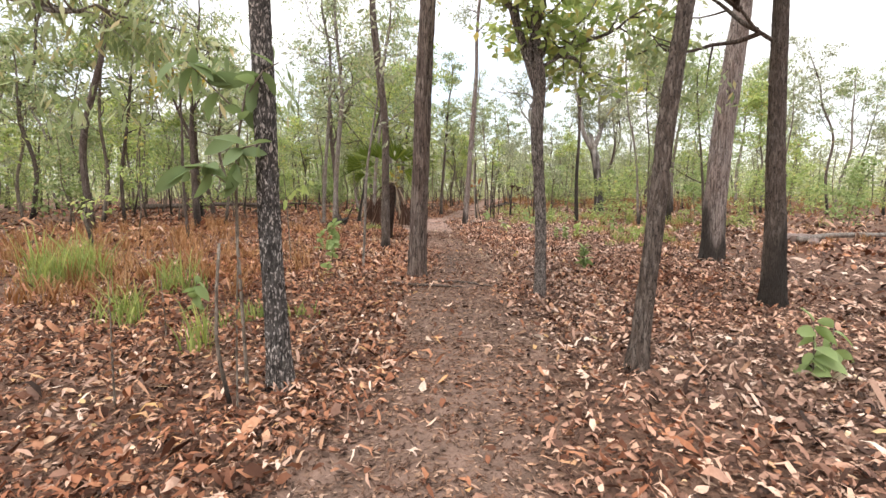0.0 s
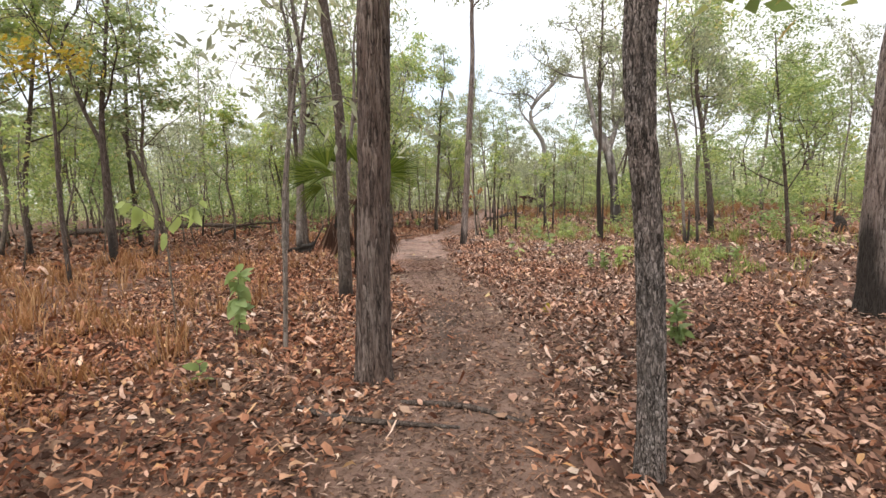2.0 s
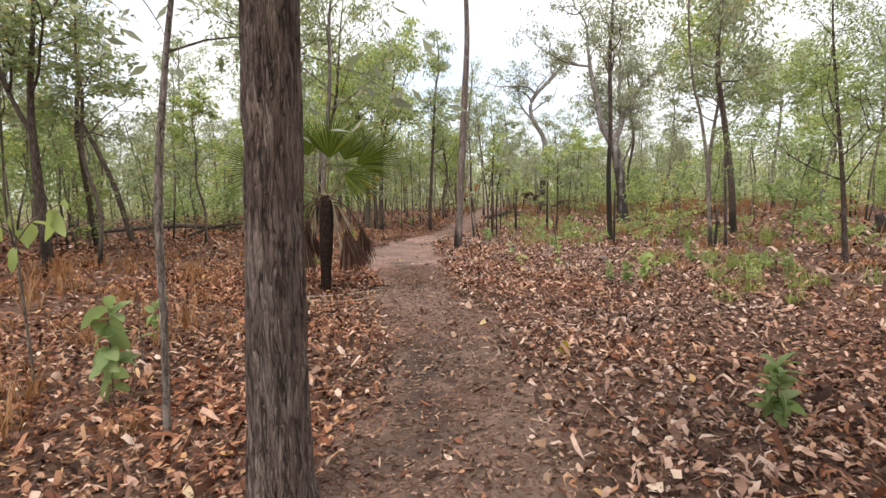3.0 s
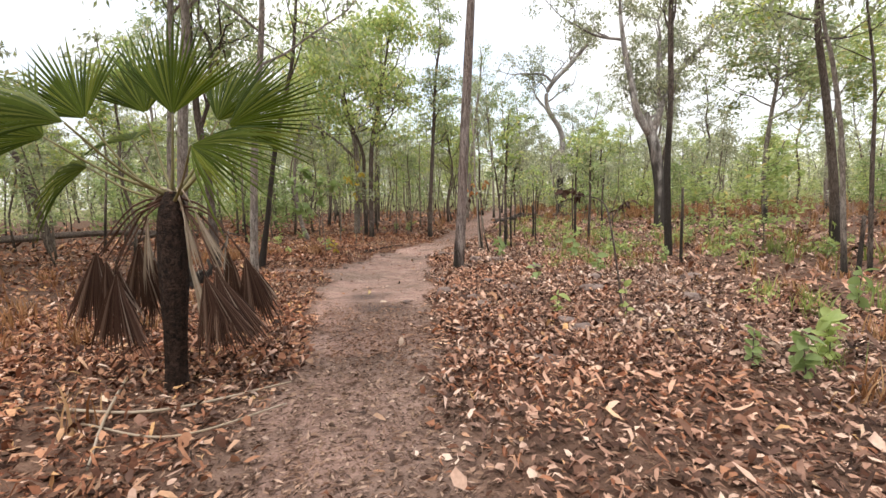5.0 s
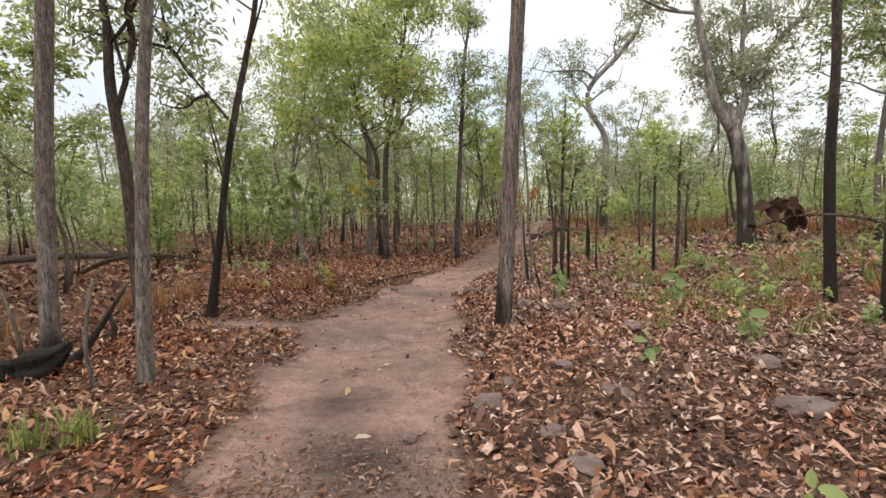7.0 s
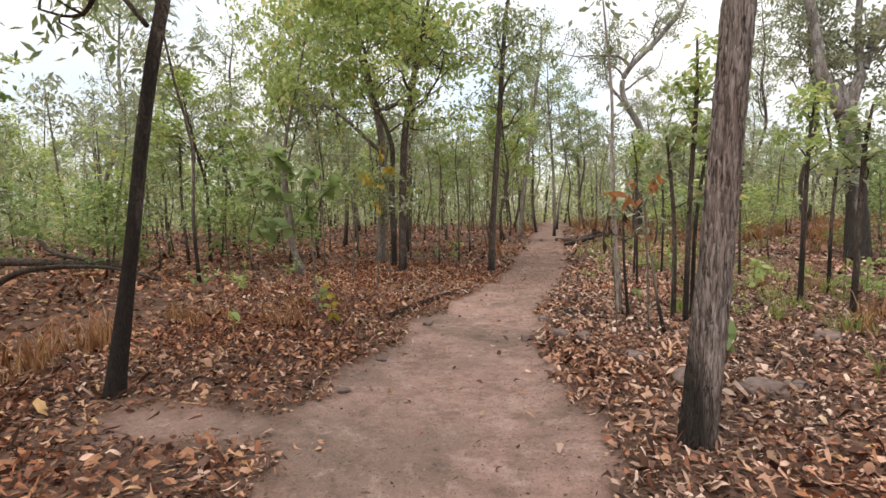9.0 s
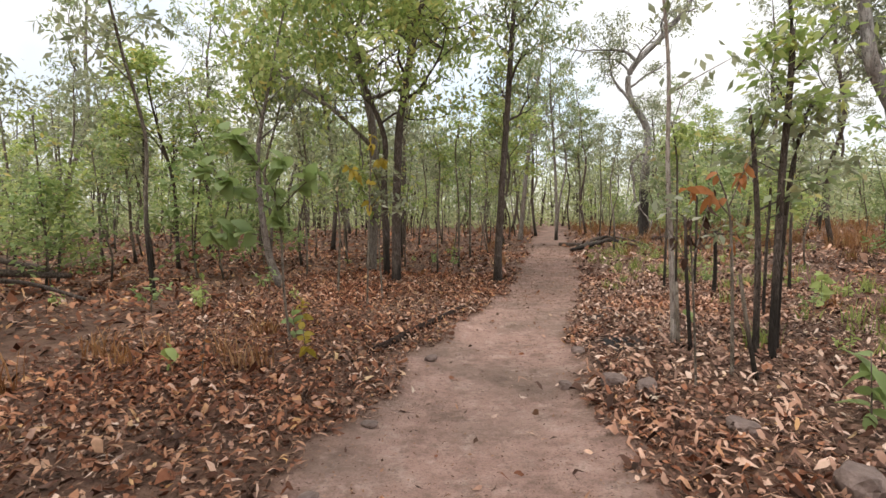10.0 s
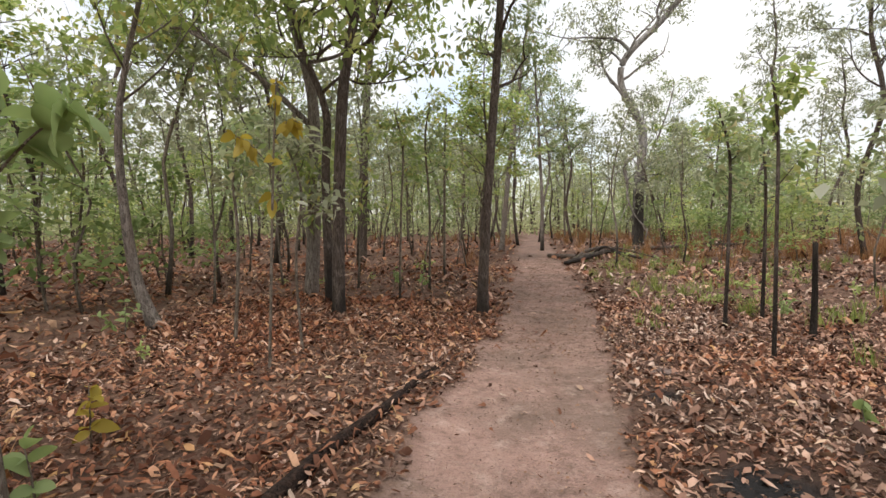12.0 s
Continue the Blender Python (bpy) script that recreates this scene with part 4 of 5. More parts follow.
def leafy(name, line, twigs, count, length, width, material, label, seed, group="", spread=1.0, stem_material=None, hang=0.0, first=0.6):
    """A seedling or sapling: a thin stem along line, twigs given as lines, and separate large leaves set along the upper stem and the twigs."""
    rng = np.random.default_rng(seed)
    base = np.array(line[0][:3])
    local = [[(p[0] - base[0], p[1] - base[1], p[2] - base[2], p[3]) for p in l] for l in (line, *twigs)]
    root = thing(name, *base, label, "plant" if name != "sapling" else "sapling", group)
    for k, l in enumerate(local):
        st = mesh_object("stem" if k == 0 else "twig", *tube(l, 7, 0.08, 0.05 if k == 0 else 0, 0.2 if k == 0 else 0, seed), stem_material or BARK_THIN, root, smooth_faces=True)
        add_char(st, 0)
    ways = [spline(l, 0.02) for l in local]
    for i in range(count):
        k = int(rng.integers(0, len(ways))) if len(ways) > 1 else 0
        q = ways[k]
        lo = first if k == 0 else 0.35
        at = q[min(len(q) - 1, int(len(q) * (lo + (1 - lo) * (i % 7 + rng.random()) / 7)))]
        a = i * 2.4 + rng.uniform(-0.4, 0.4)
        ob = new("leaf", leaf_mesh((name, length, i % 3), length * (0.8, 1.0, 1.15)[i % 3], width * (0.85, 1.0, 1.1)[i % 3], 0.15 + 0.15 * (i % 3) + 0.8 * max(0.0, hang - 0.3), material))
        ob.parent = root
        tilt = rng.uniform(-65, 55) * spread * (1 - 0.5 * hang) + hang * 65
        ob.matrix_basis = pose(*at[:3], 0, 0, math.degrees(a)) @ pose(0, 0, 0, 0, tilt, 0) @ pose(0, 0, 0, rng.uniform(-75, 75)) @ Matrix.Diagonal((s := rng.uniform(0.75, 1.15), s, s, 1))
    return root


def upright(x, y, height, r, lean=(0, 0)):
    z = ground_z(x, y)
    return [(x, y, z - 0.03, r), (x + lean[0] * 0.4, y + lean[1] * 0.4, z + height * 0.5, r * 0.85), (x + lean[0], y + lean[1], z + height, r * 0.5)]


leafy("sapling", [(-1.33, 3.2, -0.03, 0.013), (-1.34, 3.2, 0.5, 0.012), (-1.35, 3.2, 1.1, 0.011), (-1.32, 3.2, 1.65, 0.009), (-1.22, 3.2, 2.1, 0.006)],
      [[(-1.33, 3.2, 1.5, 0.006), (-1.25, 3.1, 1.62, 0.005), (-1.1, 3.0, 1.64, 0.004)], [(-1.28, 3.2, 1.9, 0.006), (-1.12, 3.15, 2.1, 0.005), (-1.0, 3.1, 2.14, 0.004)],
       [(-1.30, 3.2, 1.85, 0.006), (-1.5, 3.2, 2.05, 0.005), (-1.66, 3.25, 2.2, 0.004)], [(-1.34, 3.2, 1.35, 0.006), (-1.5, 3.1, 1.5, 0.005), (-1.62, 3.05, 1.5, 0.004)]],
      46, 0.205, 0.09, LEAF_SOFT, "slim sapling with large soft grey-green leaves", 71, hang=0.3)
leafy("sapling", [(-2.93, 23.18, 0.0, 0.016), (-2.98, 23.18, 0.6, 0.014), (-3.0, 23.2, 1.3, 0.012), (-3.05, 23.2, 1.75, 0.009), (-2.9, 23.2, 2.1, 0.006)],
      [[(-3.02, 23.2, 1.5, 0.008), (-3.4, 23.1, 1.75, 0.006), (-3.9, 23.0, 2.1, 0.004)], [(-3.0, 23.2, 1.55, 0.008), (-2.75, 23.2, 1.8, 0.006), (-2.55, 23.2, 1.95, 0.004)],
       [(-3.0, 23.2, 1.2, 0.007), (-3.5, 23.2, 1.3, 0.005), (-3.9, 23.2, 1.25, 0.004)], [(-3.03, 23.2, 1.7, 0.007), (-3.2, 23.0, 2.1, 0.005), (-3.45, 22.9, 2.4, 0.004)]],
      112, 0.20, 0.14, LEAF_FRESH, "sapling with dark crooked twigs and large round green leaves", 72)
leafy("sapling", [(-2.55, 25.6, -0.04, 0.016), (-2.5, 25.6, 1.0, 0.014), (-2.45, 25.6, 2.0, 0.01), (-2.4, 25.6, 2.75, 0.006)],
      [[(-2.45, 25.6, 1.9, 0.007), (-2.65, 25.5, 2.15, 0.005), (-2.85, 25.5, 2.25, 0.004)], [(-2.42, 25.6, 2.2, 0.007), (-2.25, 25.5, 2.35, 0.005), (-2.15, 25.45, 2.3, 0.004)]],
      38, 0.14, 0.08, LEAF_YELLOW, "sapling with yellowing leaves at its top", 73, hang=0.5)
leafy("sapling", [(1.42, 22.1, -0.03, 0.016), (1.40, 22.1, 0.8, 0.014), (1.36, 22.1, 1.45, 0.010), (1.22, 22.05, 1.8, 0.005)],
      [[(1.38, 22.1, 1.4, 0.007), (1.1, 21.95, 1.62, 0.005), (0.85, 21.75, 1.64, 0.003)], [(1.36, 22.1, 1.5, 0.007), (1.5, 22.15, 1.8, 0.005), (1.6, 22.2, 1.95, 0.003)]],
      32, 0.115, 0.055, LEAF_ORANGE, "dying sapling with hanging orange leaves", 74, hang=0.6)
leafy("sapling", [(0.98, 21.8, -0.03, 0.010), (0.93, 21.76, 0.7, 0.009), (0.86, 21.7, 1.4, 0.005)],
      [[(0.9, 21.75, 1.0, 0.005), (1.05, 21.9, 1.35, 0.004), (1.21, 22.07, 1.66, 0.003)], [(0.9, 21.74, 0.95, 0.005), (0.72, 21.55, 1.2, 0.004), (0.58, 21.4, 1.34, 0.003)]],
      18, 0.085, 0.05, LEAF_DEAD, "dead sapling with a few curled brown leaves", 75, hang=0.9, first=0.85)
leafy("sapling", [(2.62, 15.0, 0.0, 0.014), (2.56, 15.0, 0.5, 0.012), (2.5, 15.05, 1.0, 0.012), (2.47, 15.2, 1.3, 0.010), (2.38, 15.5, 1.4, 0.008), (2.27, 15.8, 1.40, 0.006), (2.15, 15.95, 1.34, 0.004)],
      [[(2.5, 15.1, 1.1, 0.007), (2.64, 15.12, 1.30, 0.006), (2.80, 15.2, 1.34, 0.004)],
       [(2.27, 15.8, 1.40, 0.006), (2.2, 15.75, 1.5, 0.005), (2.08, 15.7, 1.48, 0.003)], [(2.27, 15.8, 1.40, 0.006), (2.36, 15.95, 1.46, 0.005), (2.42, 16.05, 1.40, 0.003)]],
      40, 0.10, 0.06, LEAF_DEAD, "scorched bent sapling with clumps of curled dead brown leaves", 76, hang=0.5, stem_material=BARK_DARK, first=0.84)
leafy("sapling", upright(-2.85, 9.1, 1.7, 0.012, (-0.12, 0.1)), [[(-2.92, 9.15, 1.2, 0.006), (-2.7, 9.1, 1.4, 0.005), (-2.5, 9.1, 1.5, 0.004)], [(-2.95, 9.15, 1.3, 0.006), (-3.2, 9.1, 1.5, 0.005), (-3.35, 9.1, 1.5, 0.004)]],
      18, 0.17, 0.09, LEAF_BROAD, "dark-stemmed sapling with olive hanging leaves", 78, hang=0.6)
for k, (x, y, height, count) in enumerate(((-2.05, 2.9, 0.7, 14), (-1.27, 2.88, 1.1, 16), (-2.5, 4.3, 0.55, 12), (-2.3, 9.6, 0.8, 14), (-3.1, 21.6, 0.5, 12))):
    leafy("seedling", upright(x, y, height, 0.007, (0.05 * math.sin(k * 2), 0.03)), [], count, 0.05, 0.026, LEAF_ORANGE if k == 4 else LEAF_RUST, "dry dead seedling with small curled brown leaves", 180 + k, "seedlings in the litter",
          stem_material=BARK_THIN, hang=0.5, first=0.3)
for k, (x, y, height, count, length, tone) in enumerate((
        (2.65, 3.35, 0.42, 16, 0.17, 0), (2.95, 3.6, 0.35, 10, 0.16, 0), (-2.0, 8.75, 0.72, 36, 0.16, 0), (-1.77, 7.45, 0.22, 7, 0.12, 0), (2.35, 8.2, 0.36, 40, 0.12, 0),
        (3.1, 12.65, 0.38, 24, 0.115, 0), (3.45, 12.9, 0.4, 22, 0.12, 2), (2.9, 12.95, 0.3, 14, 0.10, 0), (4.9, 14.5, 0.45, 14, 0.16, 0), (1.84, 14.95, 0.25, 9, 0.13, 2), (2.0, 17.45, 0.25, 8, 0.14, 0),
        (3.2, 18.0, 0.35, 12, 0.15, 0), (3.3, 20.2, 0.5, 16, 0.18, 0), (4.25, 25.2, 0.5, 14, 0.15, 2), (4.75, 26.0, 0.4, 12, 0.15, 2), (-3.05, 23.9, 0.4, 12, 0.12, 2),
        (-2.5, 22.45, 0.35, 12, 0.11, 2), (-2.9, 23.3, 0.32, 8, 0.14, 0), (1.95, 24.2, 0.2, 6, 0.14, 0), (1.75, 21.0, 0.5, 12, 0.18, 0), (-2.7, 5.2, 0.35, 14, 0.15, 0),
        (-2.61, 10.35, 0.4, 14, 0.15, 0), (3.75, 13.35, 0.3, 12, 0.13, 2), (-3.6, 22.0, 0.25, 8, 0.12, 2), (2.5, 14.5, 0.45, 8, 0.1, 2), (1.4, 9.6, 0.12, 6, 0.11, 2))):
    leafy("seedling", upright(x, y, height, 0.006, (0.04 * math.sin(k), 0.04 * math.cos(k))), [], count, length, length * 0.6, (LEAF_FRESH, LEAF_BROAD, LEAF_YELLOW if k in (15, 16, 25) else LEAF_BROAD)[tone],
          "low yellowing seedling in the leaf litter" if k in (15, 16, 25) else "low green seedling with broad leaves in the leaf litter", 90 + k, "seedlings in the litter", first=0.25)


# ---- low green growth in the open woodland ----
FORBS = [leafy("seedling", [(0, 0, -0.03, 0.007), (0.02, 0.0, 0.2 + 0.12 * k, 0.006), (0.03, 0.02, 0.42 + 0.2 * k, 0.003)],
               [[(0.0, 0, 0.06, 0.004), (0.16, 0.08, 0.26, 0.003), (0.28, 0.12, 0.36, 0.002)], [(0.0, 0, 0.05, 0.004), (-0.15, 0.06, 0.22, 0.003), (-0.3, 0.05, 0.34, 0.002)]],
               26 + 6 * k, 0.11, 0.055, (LEAF_FRESH, LEAF_BROAD, LEAF_BROAD)[k], "low yellow-green bushy growth on the woodland floor", 170 + k, "low growth of the woodland floor", first=0.2) for k in range(3)]
patch = np.random.default_rng(31)
placed = 0
for cx, cy, sx, sy, count in ((4.6, 19.6, 0.8, 1.2, 9), (6.2, 23.0, 1.6, 1.8, 16), (4.4, 29.0, 1.3, 2.4, 16), (5.4, 13.6, 0.7, 0.9, 8), (8.8, 17.0, 1.6, 2.0, 14), (11.5, 26.0, 2.5, 4.0, 18),
                              (4.0, 34.5, 1.0, 2.5, 10), (-6.0, 24.5, 1.6, 2.0, 8), (-2.2, 31.5, 0.8, 1.6, 6)):
    for _ in range(count):
        x, y = patch.normal(cx, sx), patch.normal(cy, sy)
        if abs(x - float(path_x(y))) < 1.5:
            continue
        s = patch.uniform(0.55, 1.15)
        m = pose(x, y, ground_z(x, y), 0, 0, patch.uniform(0, 360)) @ Matrix.Diagonal((s, s, s, 1))
        if placed < 3:
            FORBS[placed].matrix_basis = m
        else:
            copy_thing(FORBS[placed % 3], m)
        placed += 1


# ---- woodland behind: saplings, gums and broad-leaved trees ----
def straight(height, r, rng):
    w = height * 0.02
    return [(0, 0, 0, r)] + [(rng.normal(0, w), rng.normal(0, w), height * f, r * (1 - 0.45 * f)) for f in (0.22, 0.45, 0.65)]


rng = np.random.default_rng(77)
KINDS = []
WOOD = "trees of the open woodland"
for k in range(4):
    KINDS.append(("gum", tree(straight(9.5 + k * 0.5, 0.085, rng), (BARK_GREY, BARK_DARK, BARK_PLATE, BARK_DARK)[k], 9.5 + k * 0.5, (LEAF_GUM, LEAF_GREY)[k % 2], "tall slender gum tree with a loose drooping crown",
                             120 + k, limbs=9, first=0.42, reach=2.1, per_tip=9, size=0.18, wide=0.06, spread=0.2, char=0.9, sides=8, step=0.4, group=WOOD)))
for k in range(4):
    KINDS.append(("broad", tree(straight(6.0 + k * 0.6, 0.06, rng), (BARK_DARK, BARK_THIN)[k % 2], 6.0 + k * 0.6, (LEAF_BROAD, LEAF_GUM)[k == 3], "small broad-leaved tree with a layered yellow-green crown",
                               130 + k, limbs=10, first=0.36, reach=1.9, per_tip=11, size=0.17, wide=0.09, spread=0.2, droop=0.3, char=0.6, sides=7, step=0.4, group=WOOD)))
for k in range(4):
    KINDS.append(("young", tree(straight(3.3 + k * 0.4, 0.024, rng), BARK_THIN, 3.3 + k * 0.4, (LEAF_BROAD, LEAF_GUM, LEAF_FRESH, LEAF_GREY)[k], "young thin tree with leaves along its stem",
                               140 + k, limbs=9, first=0.28, reach=0.85, level=0, per_tip=8, size=0.16, wide=0.075, spread=0.24, droop=0.5, char=0.4, sides=6, step=0.4, name="sapling", group="saplings of the woodland")))
for k in range(2):
    KINDS.append(("bush", tree(straight(1.7 + k * 0.5, 0.016, rng), BARK_THIN, 1.7 + k * 0.5, (LEAF_FRESH, LEAF_BROAD)[k], "low leafy bush of the undergrowth", 150 + k, limbs=12, first=0.08, reach=0.75,
                              level=0, per_tip=12, size=0.13, wide=0.06, spread=0.2, droop=0.2, sides=5, step=0.4, name="bush", group="bushes of the undergrowth")))
for k in range(2):
    KINDS.append(("pole", tree(straight(4.5 + k, 0.032, rng), BARK_THIN, 4.5 + k, LEAF_GREY, "thin dark pole tree with sparse leaves", 160 + k, limbs=6, first=0.55, reach=0.7, level=0, per_tip=6, size=0.16, wide=0.06,
                              char=1.2, sides=6, step=0.4, group=WOOD)))

taken = [(-1.12, 3.26), (-0.42, 7.54), (1.19, 6.02), (1.45, 3.46), (4.88, 8.96), (3.72, 5.46), (-1.31, 10.95), (0.73, 19.3), (-3.5, 19.7), (-2.47, 16.9), (-4.2, 19.3), (-3.9, 17.5),
         (-2.51, 28.5), (-3.47, 30.5), (-0.27, 28.95), (9.05, 29.5), (5.25, 19.95), (8.1, 44.3), (6.5, 16.75), (-4.6, 27.3), (-3.63, 37.3), (-1.44, 12.82)]
used = {}


def free(x, y, gap):
    return all((x - a) ** 2 + (y - b) ** 2 > gap * gap for a, b in taken)


def plant(kind, x, y):
    choices = [t for name, t in KINDS if name == kind]
    t = choices[int(rng.integers(0, len(choices)))]
    s = rng.uniform(0.82, 1.22)
    m = pose(x, y, ground_z(x, y) - 0.02, rng.normal(0, 4), rng.normal(0, 4), rng.uniform(0, 360)) @ Matrix.Diagonal((s, s, s * rng.uniform(0.9, 1.1), 1))
    if t.name in used:
        copy_thing(t, m)
    else:
        used[t.name] = 1
        t.matrix_basis = m
    taken.append((x, y))


def scatter(kind, count, xs, ys, gap, allowed):
    for _ in range(count * 30):
        if count == 0:
            break
        x, y = rng.uniform(*xs), rng.uniform(*ys)
        if allowed(x, y, x - float(path_x(y))) and free(x, y, gap):
            plant(kind, x, y)
            count -= 1


left = lambda x, y, o: o < -(5.2 + 3.5 * (1 - smooth(12, 24, y)))
deep_left = lambda x, y, o: o < -(8 + 3 * (1 - smooth(12, 24, y)))
ahead = lambda x, y, o: o < -1.6 and y > 33 or o < -3.0 and y > 27
right = lambda x, y, o: x > 6.0 + 0.26 * y and (x > 13 or y > 22) or y > 36 and x > 10 and abs(x - 8) > 3
right_low = lambda x, y, o: x > 6.5 and x > 0.16 * y
open_front = lambda x, y, o: o > 2.2 and y > 31
scatter("gum", 20, (-34, -4), (10, 52), 2.2, deep_left)
scatter("broad", 30, (-30, -4), (12, 52), 1.9, left)
scatter("young", 60, (-26, -4), (10, 48), 1.0, left)
scatter("pole", 40, (-24, -4), (14, 48), 1.0, left)
scatter("bush", 30, (-26, -4), (16, 48), 1.0, deep_left)
scatter("pole", 26, (-8, 4), (28, 60), 0.9, ahead)
scatter("young", 26, (-9, 5), (29, 60), 0.9, ahead)
scatter("broad", 14, (-10, 6), (33, 62), 1.5, ahead)
scatter("gum", 10, (-10, 6), (40, 66), 2.0, ahead)
scatter("gum", 9, (15, 46), (18, 60), 3.2, right)
scatter("broad", 8, (16, 44), (24, 62), 3.0, right)
scatter("young", 32, (7, 40), (20, 62), 1.5, right_low)
scatter("bush", 60, (7, 36), (12, 60), 1.3, right_low)
scatter("pole", 26, (6, 34), (22, 62), 1.3, right_low)
scatter("pole", 16, (3, 16), (34, 62), 1.2, open_front)
scatter("young", 30, (4, 20), (38, 66), 1.2, open_front)
scatter("broad", 9, (4, 26), (52, 70), 2.4, open_front)
scatter("gum", 14, (3, 26), (48, 70), 2.2, open_front)
scatter("broad", 6, (-18, -8), (20, 40), 1.9, left)
for kind, x, y in (("gum", 2.9, 47.0), ("gum", 4.6, 50.0), ("broad", 6.2, 50.5), ("gum", 10.8, 47.5), ("broad", 12.6, 49.0), ("gum", 14.5, 46.5), ("broad", 0.6, 39.5), ("broad", 19.5, 40.0),
                   ("broad", -10.5, 31.5), ("broad", 15.5, 25.0), ("gum", 18.5, 29.5), ("broad", 21.0, 33.0), ("gum", 12.2, 36.5), ("broad", 17.0, 36.0), ("gum", 24.0, 27.5), ("gum", 3.4, 43.0), ("gum", 1.9, 52.0),
                   ("gum", 6.4, 55.0), ("broad", 9.8, 41.0), ("gum", 11.8, 53.0), ("gum", -9.5, 19.5), ("broad", -7.2, 16.2), ("broad", -11.0, 17.0), ("gum", -10.0, 14.0),
                   ("bush", -7.0, 28.5), ("bush", -10.0, 29.0), ("bush", -6.5, 31.0), ("bush", -8.6, 26.4)):
    plant(kind, x, y)
for name, t in KINDS:
    if t.name not in used:
        plant(name, -20 - len(used), 30 + len(used))


def far_woods():
    """The woods beyond: slim trunks and leaf masses, all round."""
    r = np.random.default_rng(8)
    n = 620
    a = np.where(r.random(n) < 0.8, r.uniform(-1.0, 1.0, n), r.uniform(1.0, 5.28, n))
    d = np.where(np.abs(a) < 1.0, r.uniform(50, 105, n), r.uniform(22, 60, n))
    x, y = 1 + d * np.sin(a), 8 + d * np.cos(a)
    keep = (np.abs(x - path_x(y)) > 2) | (y > 62)
    x, y = x[keep], y[keep]
    z = land(x, y)
    right_side = (x / np.maximum(y, 1) > 0.05) & (y > 0)
    tall = r.uniform(5.0, 11.5, len(x)) * np.where(right_side, 0.62, 1.0)
    stems, pos = [], []
    for i in range(len(x)):
        lean = r.normal(0, 0.25, 2)
        stems.append(tube([(x[i], y[i], z[i] - 0.1, 0.10), (x[i] + lean[0], y[i] + lean[1], z[i] + tall[i] * 0.5, 0.075), (x[i] + lean[0] * 2, y[i] + lean[1] * 2, z[i] + tall[i] * 0.95, 0.02)], 4, 3.0))
        m = int(230 * tall[i] / 8)
        t = r.beta(2.0, 1.3, m)
        lobes = r.normal(0, 1, (9, 3))
        pick = lobes[r.integers(0, 9, m)]
        rad = 0.22 * tall[i] * np.sqrt(np.maximum(0.08, 1 - ((t - 0.65) / 0.6) ** 2))
        p = np.stack([x[i] + lean[0] * 2 * t, y[i] + lean[1] * 2 * t, z[i] + 0.8 + (tall[i] - 0.6) * t], 1)
        p += np.stack([(pick[:, 0] * 0.6 + r.normal(0, 0.35, m)) * rad, (pick[:, 1] * 0.6 + r.normal(0, 0.35, m)) * rad, pick[:, 2] * 0.3 + r.normal(0, 0.2, m)], 1)
        p[:, 2] = np.maximum(p[:, 2], z[i] + 0.4)
        pos.append(p)
    m = 46000
    a2, d2 = r.uniform(-1.05, 1.05, m), r.uniform(46, 100, m)
    low = np.stack([1 + d2 * np.sin(a2), 8 + d2 * np.cos(a2), r.gamma(2.0, 0.55, m)], 1)
    low = low[(np.abs(low[:, 0] - path_x(low[:, 1])) > 1.5) | (low[:, 1] > 60)]
    low[:, 2] += land(low[:, 0], low[:, 1])
    pos.append(low)
    pos = np.vstack(pos)
    way = unit(r.normal(0, 1, pos.shape) - np.array([0, 0, 0.5]))
    size = r.uniform(0.22, 0.45, len(pos))
    stem = mesh_object("far_trunks", *joined(stems), BARK_DARK)
    add_char(stem, 0)
    tagged(stem, "thin dark trunks of the distant woodland", "trees", kind="stuff")
    # far crowns take the paled leaf tone in place of real haze
    crown = mesh_object("far_foliage", *leaf_quads(pos, way, unit(r.normal(0, 1, pos.shape)), size, size * 0.5), LEAF_HAZED)
    tagged(crown, "distant woodland foliage, its green paled to stand for haze", "trees", kind="stuff")


far_woods()


